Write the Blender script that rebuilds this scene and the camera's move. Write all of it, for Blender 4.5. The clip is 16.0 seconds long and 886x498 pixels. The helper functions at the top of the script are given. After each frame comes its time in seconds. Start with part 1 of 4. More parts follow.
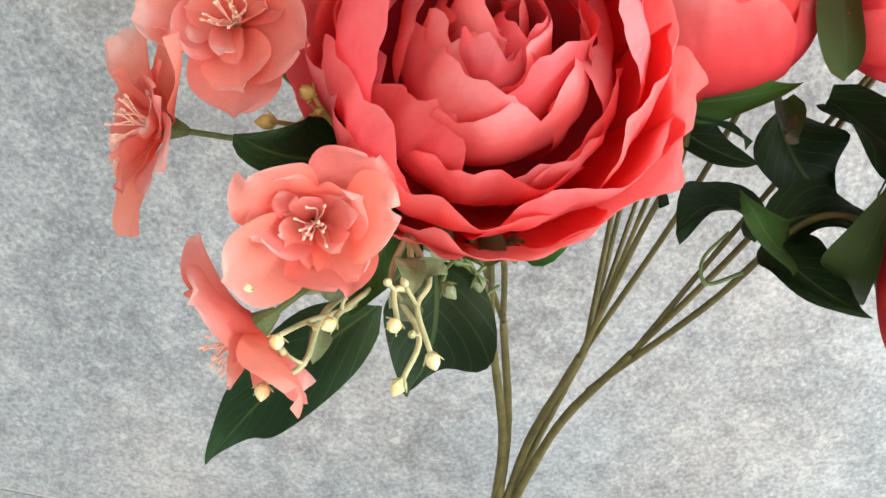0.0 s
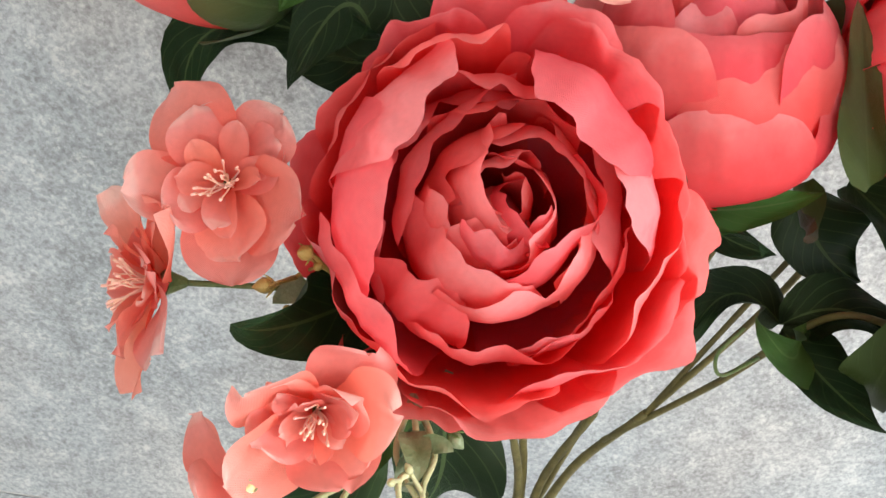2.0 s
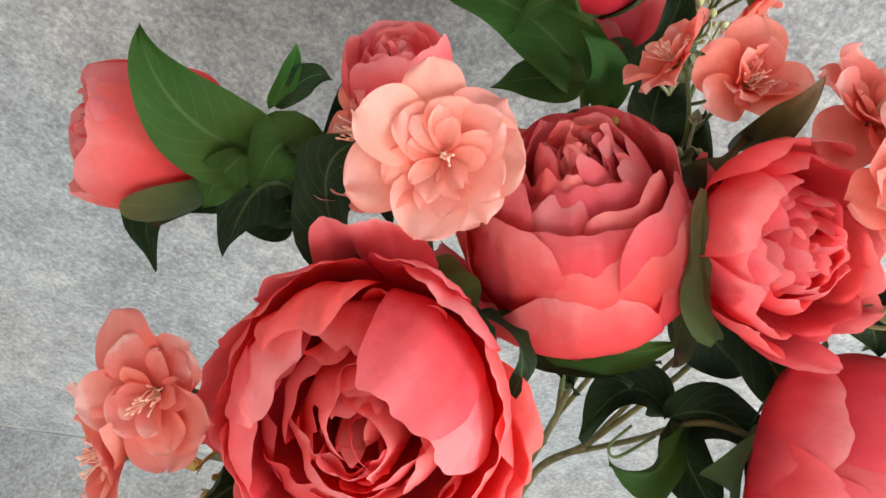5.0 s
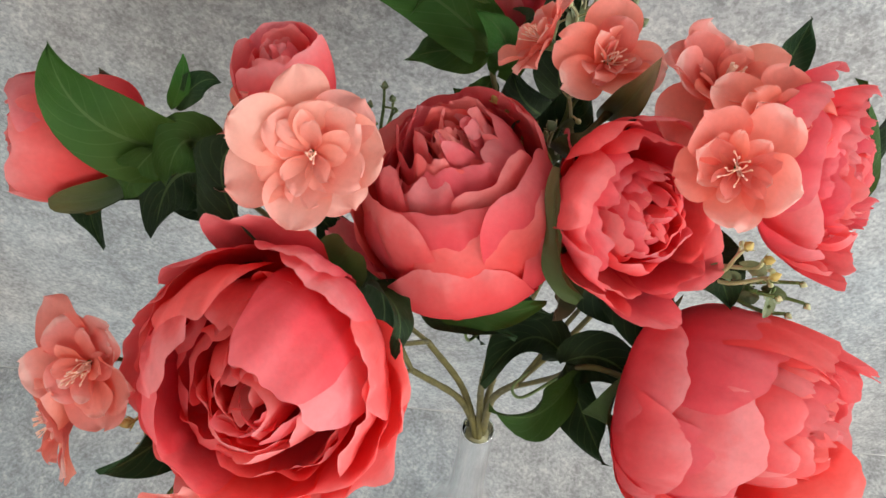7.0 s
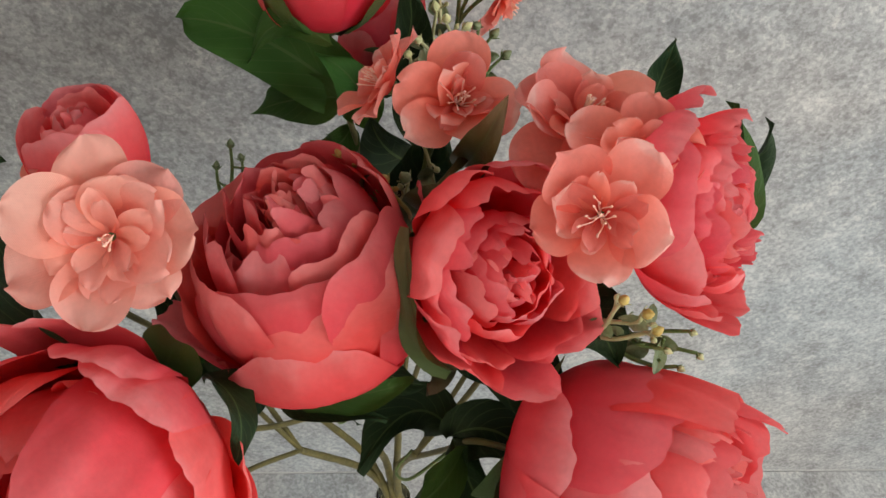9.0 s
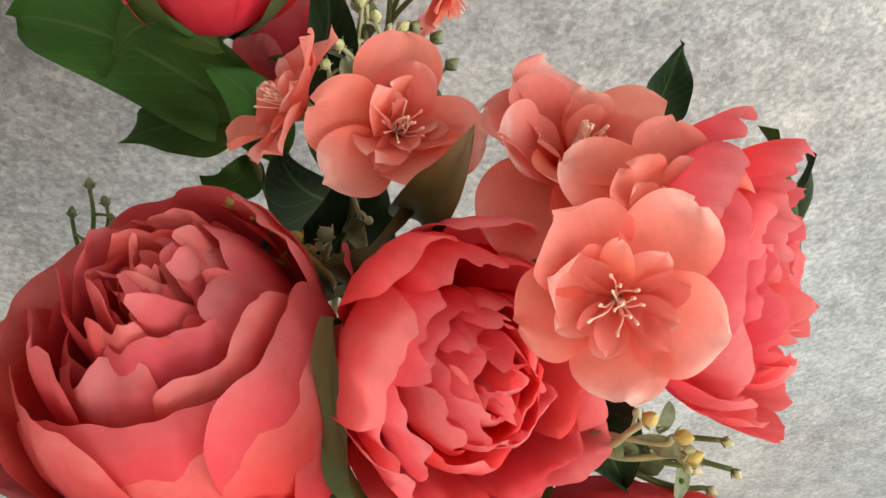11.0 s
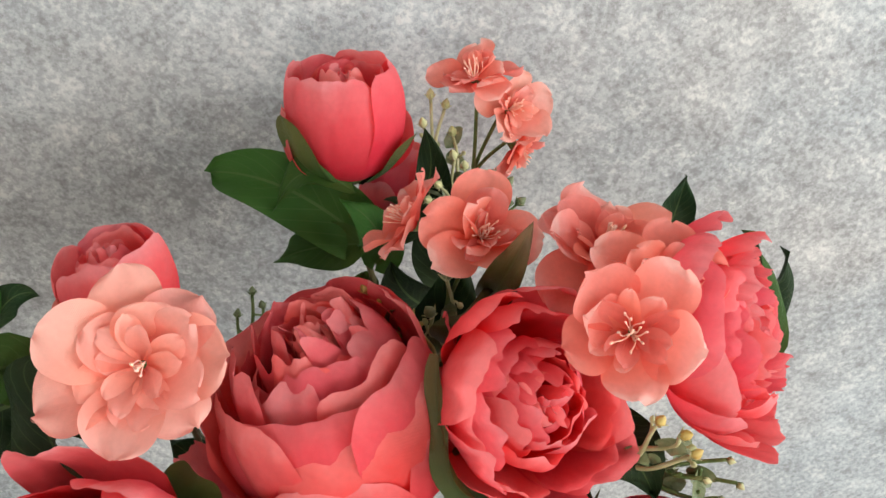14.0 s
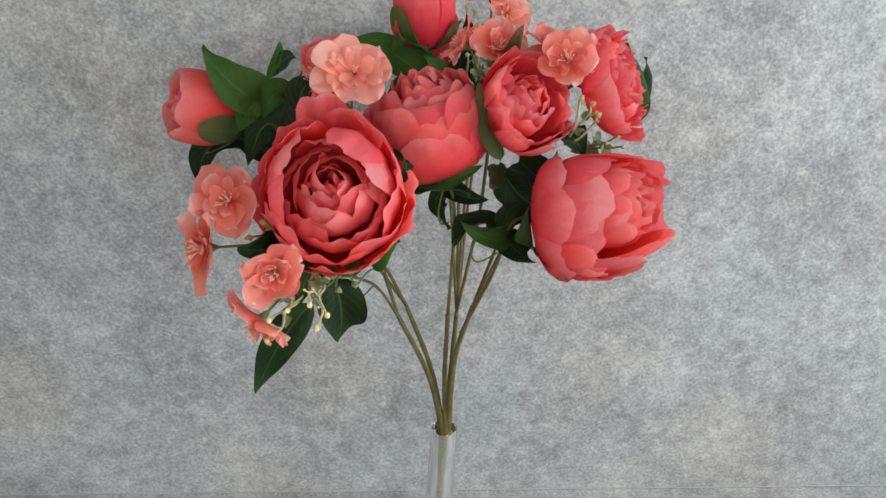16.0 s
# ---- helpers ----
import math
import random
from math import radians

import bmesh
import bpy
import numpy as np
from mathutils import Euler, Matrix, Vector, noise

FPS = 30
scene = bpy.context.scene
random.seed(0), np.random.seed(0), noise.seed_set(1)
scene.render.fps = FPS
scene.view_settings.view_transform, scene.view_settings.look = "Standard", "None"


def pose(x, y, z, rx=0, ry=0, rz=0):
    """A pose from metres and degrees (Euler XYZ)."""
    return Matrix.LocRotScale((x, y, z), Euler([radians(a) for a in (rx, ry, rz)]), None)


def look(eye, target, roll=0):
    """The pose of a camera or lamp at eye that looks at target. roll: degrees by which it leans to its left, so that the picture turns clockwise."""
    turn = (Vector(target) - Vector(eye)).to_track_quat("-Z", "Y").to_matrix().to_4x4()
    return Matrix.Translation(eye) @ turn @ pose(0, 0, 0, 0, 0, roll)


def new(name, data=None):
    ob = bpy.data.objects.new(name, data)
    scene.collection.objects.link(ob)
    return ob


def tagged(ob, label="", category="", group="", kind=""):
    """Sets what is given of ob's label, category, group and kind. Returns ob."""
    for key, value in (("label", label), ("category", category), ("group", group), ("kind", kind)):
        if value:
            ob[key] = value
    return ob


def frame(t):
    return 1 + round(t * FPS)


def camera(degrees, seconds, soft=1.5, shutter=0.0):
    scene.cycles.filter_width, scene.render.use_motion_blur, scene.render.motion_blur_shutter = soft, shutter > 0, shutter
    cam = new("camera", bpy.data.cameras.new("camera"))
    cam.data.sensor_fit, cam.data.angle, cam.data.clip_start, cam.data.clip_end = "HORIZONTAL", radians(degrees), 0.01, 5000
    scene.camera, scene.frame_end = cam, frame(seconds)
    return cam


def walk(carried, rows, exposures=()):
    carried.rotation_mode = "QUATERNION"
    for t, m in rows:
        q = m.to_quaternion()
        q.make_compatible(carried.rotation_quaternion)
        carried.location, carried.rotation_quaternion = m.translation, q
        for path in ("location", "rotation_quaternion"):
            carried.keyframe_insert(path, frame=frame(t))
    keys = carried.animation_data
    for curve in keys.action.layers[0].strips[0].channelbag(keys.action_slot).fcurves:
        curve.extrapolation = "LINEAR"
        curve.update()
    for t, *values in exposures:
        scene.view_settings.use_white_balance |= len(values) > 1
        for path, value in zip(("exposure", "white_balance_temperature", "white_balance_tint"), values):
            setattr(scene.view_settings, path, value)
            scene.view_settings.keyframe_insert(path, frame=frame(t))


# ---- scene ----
cam = camera(55.5, 16.0)
PATH = [
    (0, (0.0678, -0.6467, 0.7453), (0.0905, -0.4718, 0.6509), 16.5),
    (0.5, (0.0619, -0.6306, 0.7541), (0.0853, -0.4576, 0.6565), 16.5),
    (1, (0.0586, -0.6161, 0.7699), (0.0813, -0.4450, 0.6688), 16.1),
    (1.5, (0.0573, -0.6084, 0.7876), (0.0793, -0.4395, 0.6829), 15.7),
    (2, (0.0572, -0.5994, 0.8076), (0.0790, -0.4331, 0.6986), 15.3),
    (2.5, (0.0605, -0.5930, 0.8334), (0.0827, -0.4302, 0.7195), 15.2),
    (3, (0.0650, -0.5861, 0.8600), (0.0866, -0.4272, 0.7405), 15.3),
    (3.5, (0.0678, -0.5799, 0.8842), (0.0873, -0.4246, 0.7597), 15.2),
    (4, (0.0778, -0.5703, 0.9156), (0.0930, -0.4182, 0.7867), 13.9),
    (4.2, (0.0816, -0.5630, 0.9260), (0.0953, -0.4124, 0.7951), 13.2),
    (6.3, (0.1629, -0.5571, 1.0082), (0.1645, -0.4269, 0.8565), 7.5),
    (6.5, (0.1672, -0.5596, 1.0124), (0.1685, -0.4306, 0.8596), 7.1),
    (7, (0.1814, -0.5635, 1.0245), (0.1817, -0.4360, 0.8705), 5.9),
    (7.5, (0.1939, -0.5613, 1.0278), (0.1954, -0.4327, 0.8746), 5.1),
    (8, (0.2089, -0.5500, 1.0209), (0.2146, -0.4191, 0.8699), 4.7),
    (8.5, (0.2211, -0.5351, 1.0118), (0.2309, -0.4019, 0.8629), 4.8),
    (11, (0.2255, -0.4239, 0.9344), (0.2584, -0.2899, 0.7896), 9.6),
    (11.5, (0.2286, -0.4043, 0.9297), (0.2630, -0.2689, 0.7866), 10.0),
    (12, (0.2251, -0.3932, 0.9370), (0.2521, -0.2554, 0.7946), 7.7),
    (12.5, (0.2208, -0.4027, 0.9511), (0.2402, -0.2595, 0.8128), 5.5),
    (13, (0.2183, -0.4345, 0.9706), (0.2359, -0.2834, 0.8407), 5.4),
    (13.5, (0.2129, -0.4779, 0.9763), (0.2304, -0.3205, 0.8543), 5.1),
    (14, (0.2096, -0.5344, 0.9813), (0.2242, -0.3714, 0.8663), 3.6),
    (14.5, (0.1946, -0.6236, 0.9766), (0.2105, -0.4559, 0.8687), 3.7),
    (15, (0.1748, -0.7346, 0.9667), (0.1917, -0.5623, 0.8664), 3.5),
    (15.5, (0.1575, -0.8696, 0.9614), (0.1746, -0.6938, 0.8677), 3.4),
    (16, (0.1299, -1.0216, 0.9530), (0.1484, -0.8442, 0.8627), 3.6),
]
walk(cam, [(t, look(eye, target, roll)) for t, eye, target, roll in PATH],
     [(0, 0.27, 6350, 10), (2, 0.28, 6350, 10), (3.5, 0.27, 6400, 10), (4.2, 0.26, 6400, 10), (6.5, -0.03, 6450, 10), (7.2, -0.09, 6450, 10), (8, -0.37, 6550, 10), (8.7, -0.46, 6600, 10), (10.8, -0.04, 6850, 10), (12.5, 0.08, 6850, 10), (14, -0.02, 6500, 10), (15, -0.07, 6300, 10), (16, -0.39, 6250, 10)])

# ---------------------------------------------------------------- world and light
world = bpy.data.worlds.new("overcast_sky")
scene.world = world
world.use_nodes = True
wn, wl = world.node_tree.nodes, world.node_tree.links
sky = wn.new("ShaderNodeTexSky")
sky.sky_type = "NISHITA"
sky.sun_disc = False
sky.sun_elevation, sky.sun_rotation = radians(40), radians(70)
wl.new(sky.outputs["Color"], wn["Background"].inputs["Color"])
wn["Background"].inputs["Strength"].default_value = 0.08


def daylight_panel(name, m, wide, high, power, colour):
    data = bpy.data.lights.new(name, "AREA")
    data.shape, data.size, data.size_y = "RECTANGLE", wide, high
    data.energy, data.color = power, colour
    ob = new(name, data)
    ob.matrix_world = m
    return ob


daylight_panel("side_window_daylight", pose(1.99, -1.15, 1.2, 0, 90, 0), 1.0, 1.5, 58, (0.97, 0.985, 1.0))
# assumed source behind the camera, added as soft fill on the petals' fronts
daylight_panel("front_fill_daylight", pose(0.6, -3.18, 1.4, 90, 0, 0), 2.2, 0.8, 44, (1.0, 0.975, 0.94))


# ---------------------------------------------------------------- materials
def material(name, rough=0.7, spec=0.3):
    m = bpy.data.materials.new(name)
    m.use_nodes = True
    n, l = m.node_tree.nodes, m.node_tree.links
    b = n["Principled BSDF"]
    b.inputs["Roughness"].default_value = rough
    b.inputs["Specular IOR Level"].default_value = spec
    return m, n, l, b


def ramp(n, stops):
    r = n.new("ShaderNodeValToRGB")
    while len(r.color_ramp.elements) < len(stops):
        r.color_ramp.elements.new(0.5)
    for e, (p, c) in zip(r.color_ramp.elements, stops):
        e.position = p
        e.color = (*c, 1) if len(c) == 3 else c
    return r


def noise_node(n, l, vec, scale, detail=4, rough=0.6, dims="3D"):
    t = n.new("ShaderNodeTexNoise")
    t.noise_dimensions = dims
    t.inputs["Scale"].default_value = scale
    t.inputs["Detail"].default_value = detail
    t.inputs["Roughness"].default_value = rough
    if vec is not None:
        l.new(vec, t.inputs["Vector"])
    return t.outputs["Fac"]


def mix_col(n, l, fac, a, b, mode="MIX"):
    x = n.new("ShaderNodeMix")
    x.data_type, x.blend_type = "RGBA", mode
    for socket, v in ((0, fac), (6, a), (7, b)):
        if isinstance(v, bpy.types.NodeSocket):
            l.new(v, x.inputs[socket])
        elif isinstance(v, tuple):
            x.inputs[socket].default_value = (*v, 1)
        else:
            x.inputs[socket].default_value = v
    return x.outputs[2]


def math_node(n, l, op, a, b=0.0, c=None):
    x = n.new("ShaderNodeMath")
    x.operation = op
    for i, v in enumerate((a, b, c)):
        if v is None:
            continue
        if isinstance(v, bpy.types.NodeSocket):
            l.new(v, x.inputs[i])
        else:
            x.inputs[i].default_value = v
    return x.outputs[0]


def bump(n, l, b, height, strength, dist):
    x = n.new("ShaderNodeBump")
    x.inputs["Strength"].default_value = strength
    x.inputs["Distance"].default_value = dist
    l.new(height, x.inputs["Height"])
    l.new(x.outputs["Normal"], b.inputs["Normal"])
    return x.outputs["Normal"]


def fabric(name, stops, hue=0.012, val=0.16, translucent=0.28, threads=150, glow=(1.0, 0.4, 0.35), vein=0.0, rough=0.68, spec=0.12):
    """Dyed woven cloth: the dye runs from the foot of the petal (v = 0) to its edge (v = 1)."""
    m, n, l, b = material(name, rough, spec)
    uv = n.new("ShaderNodeUVMap")
    sep = n.new("ShaderNodeSeparateXYZ")
    l.new(uv.outputs["UV"], sep.inputs["Vector"])
    tc = n.new("ShaderNodeTexCoord")
    info = n.new("ShaderNodeObjectInfo")
    shift = n.new("ShaderNodeVectorMath")
    shift.operation = "MULTIPLY_ADD"
    shift.inputs[1].default_value = (1, 1, 1)
    l.new(tc.outputs["Object"], shift.inputs[0])
    comb = n.new("ShaderNodeCombineXYZ")
    for i in range(3):
        l.new(info.outputs["Random"], comb.inputs[i])
    l.new(comb.outputs[0], shift.inputs[2])
    blotch = noise_node(n, l, shift.outputs[0], 45, 3)
    fine = noise_node(n, l, shift.outputs[0], 420, 2)
    # dye position, uneven from petal to petal
    v = math_node(n, l, "ADD", sep.outputs["Y"], math_node(n, l, "MULTIPLY_ADD", blotch, 0.36, -0.18))
    v = math_node(n, l, "ADD", v, math_node(n, l, "MULTIPLY_ADD", info.outputs["Random"], 0.24, -0.12))
    r = ramp(n, stops)
    l.new(v, r.inputs["Fac"])
    hsv = n.new("ShaderNodeHueSaturation")
    l.new(r.outputs["Color"], hsv.inputs["Color"])
    hsv.inputs["Saturation"].default_value = 1.0 if vein else 1.07
    odd = math_node(n, l, "FRACT", math_node(n, l, "MULTIPLY", info.outputs["Random"], 7.31))
    l.new(math_node(n, l, "MULTIPLY_ADD", odd, hue, 0.5 - hue / 2), hsv.inputs["Hue"])
    l.new(math_node(n, l, "ADD", math_node(n, l, "MULTIPLY_ADD", odd, val, (1.0 if vein else 0.95) - val / 2), math_node(n, l, "MULTIPLY_ADD", fine, 0.16, -0.08)), hsv.inputs["Value"])
    # weave
    sc = n.new("ShaderNodeVectorMath")
    sc.operation = "SCALE"
    sc.inputs["Scale"].default_value = threads
    l.new(uv.outputs["UV"], sc.inputs[0])
    s2 = n.new("ShaderNodeSeparateXYZ")
    l.new(sc.outputs[0], s2.inputs[0])
    wx = math_node(n, l, "SINE", math_node(n, l, "MULTIPLY", s2.outputs["X"], 6.283))
    wy = math_node(n, l, "SINE", math_node(n, l, "MULTIPLY", s2.outputs["Y"], 6.283))
    weave = math_node(n, l, "MULTIPLY", wx, wy)
    col = mix_col(n, l, math_node(n, l, "MULTIPLY_ADD", weave, 0.035, 0.06), hsv.outputs["Color"], (0.97, 0.72, 0.68) if vein == 0 else (0.05, 0.085, 0.03))
    height = math_node(n, l, "ADD", math_node(n, l, "MULTIPLY", weave, 0.12), math_node(n, l, "MULTIPLY_ADD", noise_node(n, l, shift.outputs[0], 170, 2), 0.7, math_node(n, l, "MULTIPLY", blotch, 1.8)))
    if vein:
        # midrib and side veins pressed into the cloth
        x = math_node(n, l, "ABSOLUTE", math_node(n, l, "SUBTRACT", sep.outputs["X"], 0.5))
        rib = math_node(n, l, "LESS_THAN", x, 0.02)
        side = math_node(n, l, "SINE", math_node(n, l, "MULTIPLY", math_node(n, l, "SUBTRACT", sep.outputs["Y"], math_node(n, l, "MULTIPLY", x, 0.7)), 50))
        side = math_node(n, l, "GREATER_THAN", side, 0.96)
        lines = math_node(n, l, "MAXIMUM", rib, math_node(n, l, "MULTIPLY", side, 0.45))
        col = mix_col(n, l, math_node(n, l, "MULTIPLY", lines, vein), col, (0.1, 0.15, 0.05))
        height = math_node(n, l, "SUBTRACT", height, math_node(n, l, "MULTIPLY", lines, 2.2))
    l.new(col, b.inputs["Base Color"])
    if not vein:
        b.inputs["Sheen Weight"].default_value = 0.04
        b.inputs["Sheen Tint"].default_value = (1.0, 0.85, 0.83, 1)
    nrm = bump(n, l, b, height, 0.45, 0.0012)
    tr = n.new("ShaderNodeBsdfTranslucent")
    l.new(mix_col(n, l, 0.6, col, glow, "MULTIPLY"), tr.inputs["Color"])
    l.new(nrm, tr.inputs["Normal"])
    mx = n.new("ShaderNodeMixShader")
    mx.inputs[0].default_value = translucent
    l.new(b.outputs[0], mx.inputs[1])
    l.new(tr.outputs[0], mx.inputs[2])
    l.new(mx.outputs[0], n["Material Output"].inputs["Surface"])
    return m


CORAL = fabric("coral_petal_cloth", [(0.0, (0.86, 0.025, 0.045)), (0.36, (0.92, 0.07, 0.09)), (0.66, (0.95, 0.15, 0.16)), (0.88, (0.96, 0.25, 0.255)), (1.0, (0.97, 0.4, 0.4))], translucent=0.52, threads=130)
ROSE = fabric("rose_petal_cloth", [(0.0, (0.84, 0.025, 0.055)), (0.36, (0.92, 0.07, 0.1)), (0.68, (0.95, 0.15, 0.18)), (0.88, (0.96, 0.25, 0.275)), (1.0, (0.97, 0.39, 0.41))], translucent=0.52, threads=130)
DEEP = fabric("deep_coral_petal_cloth", [(0.0, (0.82, 0.022, 0.042)), (0.4, (0.84, 0.055, 0.075)), (0.72, (0.86, 0.115, 0.125)), (0.9, (0.88, 0.19, 0.195)), (1.0, (0.9, 0.3, 0.3))], translucent=0.4, threads=130)
PEACH = fabric("peach_petal_cloth", [(0.0, (0.95, 0.17, 0.12)), (0.3, (0.96, 0.28, 0.21)), (0.75, (0.98, 0.375, 0.31)), (0.93, (0.98, 0.46, 0.4)), (1.0, (0.99, 0.64, 0.57))], threads=45, translucent=0.55, glow=(1.0, 0.68, 0.6))
PALE = fabric("pale_peach_cloth", [(0.0, (0.96, 0.26, 0.19)), (0.35, (0.97, 0.42, 0.33)), (1.0, (0.98, 0.58, 0.5))], threads=45, translucent=0.55, glow=(1.0, 0.68, 0.6))
LEAF_DARK = fabric("dark_leaf_cloth", [(0.0, (0.02, 0.036, 0.008)), (0.5, (0.008, 0.025, 0.007)), (1.0, (0.011, 0.032, 0.008))], 0.03, 0.5, 0.08, 150, (0.5, 0.9, 0.3), 0.5, 0.58, 0.2)
LEAF_MID = fabric("green_leaf_cloth", [(0.0, (0.05, 0.1, 0.012)), (0.5, (0.026, 0.085, 0.01)), (1.0, (0.038, 0.11, 0.014))], 0.03, 0.5, 0.12, 150, (0.6, 0.9, 0.3), 0.5, 0.58, 0.22)
OLIVE = fabric("olive_leaf_cloth", [(0.0, (0.05, 0.075, 0.012)), (0.55, (0.06, 0.058, 0.011)), (1.0, (0.12, 0.06, 0.018))], 0.03, 0.4, 0.1, 120, (0.7, 0.9, 0.3), 0.25, 0.5, 0.38)
SEPAL = fabric("sepal_cloth", [(0.0, (0.045, 0.075, 0.012)), (0.55, (0.036, 0.078, 0.012)), (1.0, (0.1, 0.1, 0.022))], 0.03, 0.4, 0.1, 120, (0.7, 0.9, 0.3), 0.3, 0.5, 0.38)


def plastic(name, a, b_, rough, scale, tr=0.0):
    m, n, l, b = material(name, rough, 0.4)
    tc = n.new("ShaderNodeTexCoord")
    f = noise_node(n, l, tc.outputs["Object"], scale, 4)
    g = noise_node(n, l, tc.outputs["Object"], scale * 9, 2)
    r = ramp(n, [(0.35, a), (0.65, b_)])
    l.new(math_node(n, l, "ADD", math_node(n, l, "MULTIPLY", f, 0.8), math_node(n, l, "MULTIPLY", g, 0.2)), r.inputs["Fac"])
    l.new(r.outputs["Color"], b.inputs["Base Color"])
    bump(n, l, b, math_node(n, l, "ADD", f, g), 0.4, 0.0012)
    if tr:
        b.inputs["Subsurface Weight"].default_value = tr
        b.inputs["Subsurface Radius"].default_value = (0.004, 0.004, 0.002)
    return m


STEM = plastic("olive_stem_plastic", (0.07, 0.06, 0.014), (0.145, 0.12, 0.034), 0.58, 60)
TWIG = plastic("green_twig_plastic", (0.07, 0.12, 0.03), (0.15, 0.2, 0.06), 0.5, 90)
PALE_TWIG = plastic("pale_twig_plastic", (0.32, 0.34, 0.16), (0.48, 0.46, 0.25), 0.45, 90, 0.2)
BUD_CREAM = plastic("cream_bud_plastic", (0.72, 0.6, 0.25), (0.82, 0.74, 0.42), 0.4, 120, 0.25)
BUD_OCHRE = plastic("ochre_bud_plastic", (0.4, 0.27, 0.06), (0.5, 0.38, 0.12), 0.45, 120, 0.2)
BUD_GREEN = plastic("pale_green_bud_plastic", (0.38, 0.42, 0.18), (0.6, 0.6, 0.32), 0.45, 120, 0.2)
SPRIG_LEAF = plastic("pale_sprig_leaf", (0.09, 0.13, 0.05), (0.22, 0.25, 0.13), 0.45, 70, 0.1)
STAMEN = plastic("stamen_plastic", (0.92, 0.45, 0.34), (0.95, 0.66, 0.5), 0.45, 200, 0.2)


def concrete(name):
    """Printed concrete-look board: cloudy greys, pale flecks, dark pores."""
    m, n, l, b = material(name, 0.62, 0.3)
    tc = n.new("ShaderNodeTexCoord")
    # the print runs over the board's face: x across it, y + z along it
    sep = n.new("ShaderNodeSeparateXYZ")
    l.new(tc.outputs["Object"], sep.inputs[0])
    face = n.new("ShaderNodeCombineXYZ")
    l.new(sep.outputs["X"], face.inputs[0])
    l.new(math_node(n, l, "ADD", sep.outputs["Y"], sep.outputs["Z"]), face.inputs[1])
    maps = []
    for place, turn in (((3.17, 1.437, 2.713), 0.0), ((-1.31, 2.291, 0.577), 0.83)):
        mp = n.new("ShaderNodeMapping")
        mp.inputs["Location"].default_value = place
        mp.inputs["Rotation"].default_value = (0.0, 0.0, turn)
        l.new(face.outputs[0], mp.inputs["Vector"])
        maps.append(mp.outputs[0])
    o = maps[0]

    def both(scale, detail, rough):
        """Two differently turned noises laid over one another, so that no direction shows."""
        pair = math_node(n, l, "ADD", noise_node(n, l, maps[0], scale, detail, rough), noise_node(n, l, maps[1], scale * 1.13, detail, rough))
        return math_node(n, l, "MULTIPLY_ADD", pair, 0.66, -0.16)

    cloud = both(6.5, 5, 0.6)
    patch = both(38, 5, 0.62)
    fleck = both(210, 5, 0.68)
    grain = noise_node(n, l, o, 520, 3, 0.6)
    tint = noise_node(n, l, o, 3.1, 3)
    s = math_node(n, l, "ADD", math_node(n, l, "MULTIPLY_ADD", cloud, 0.36, -0.02), math_node(n, l, "MULTIPLY", patch, 0.27))
    s = math_node(n, l, "ADD", s, math_node(n, l, "MULTIPLY", fleck, 0.33))
    s = math_node(n, l, "ADD", s, math_node(n, l, "MULTIPLY", grain, 0.08))
    crisp = ramp(n, [(0.44, (0, 0, 0)), (0.56, (1, 1, 1))])
    l.new(both(190, 4, 0.6), crisp.inputs["Fac"])
    s = math_node(n, l, "ADD", s, math_node(n, l, "MULTIPLY_ADD", crisp.outputs["Color"], 0.085, -0.0425))
    r = ramp(n, [(0.38, (0.22, 0.22, 0.22)), (0.45, (0.292, 0.292, 0.29)), (0.505, (0.345, 0.347, 0.345)), (0.56, (0.405, 0.405, 0.399)), (0.63, (0.5, 0.5, 0.484))])
    l.new(s, r.inputs["Fac"])
    warm = ramp(n, [(0.4, (0.93, 0.985, 1.0)), (0.62, (1.0, 0.985, 0.955))])
    l.new(tint, warm.inputs["Fac"])
    c = mix_col(n, l, 1.0, r.outputs["Color"], warm.outputs["Color"], "MULTIPLY")
    pale = ramp(n, [(0.57, (0, 0, 0)), (0.63, (1, 1, 1))])
    l.new(math_node(n, l, "ADD", math_node(n, l, "MULTIPLY", fleck, 0.6), math_node(n, l, "MULTIPLY", patch, 0.45)), pale.inputs["Fac"])
    c = mix_col(n, l, math_node(n, l, "MULTIPLY", pale.outputs["Color"], 0.36), c, (0.6, 0.585, 0.53))
    pore = ramp(n, [(0.41, (1, 1, 1)), (0.46, (0, 0, 0))])
    l.new(math_node(n, l, "ADD", math_node(n, l, "MULTIPLY", fleck, 0.62), math_node(n, l, "MULTIPLY", patch, 0.38)), pore.inputs["Fac"])
    c = mix_col(n, l, math_node(n, l, "MULTIPLY", pore.outputs["Color"], 0.32), c, (0.17, 0.163, 0.152))
    l.new(c, b.inputs["Base Color"])
    bump(n, l, b, math_node(n, l, "ADD", fleck, grain), 0.05, 0.0008)
    return m


CONCRETE = concrete("concrete_look_board")


def paint(name, c, scale=6):
    m, n, l, b = material(name, 0.85, 0.2)
    tc = n.new("ShaderNodeTexCoord")
    f = noise_node(n, l, tc.outputs["Object"], scale, 5)
    r = ramp(n, [(0.3, tuple(v * 0.93 for v in c)), (0.7, c)])
    l.new(f, r.inputs["Fac"])
    l.new(r.outputs["Color"], b.inputs["Base Color"])
    bump(n, l, b, noise_node(n, l, tc.outputs["Object"], 160, 3), 0.1, 0.001)
    return m


PLASTER = paint("white_plaster", (0.78, 0.77, 0.75))
BOARDS = paint("pale_oak_floor", (0.42, 0.32, 0.22), 3)
FRAME = paint("white_window_paint", (0.8, 0.8, 0.79))

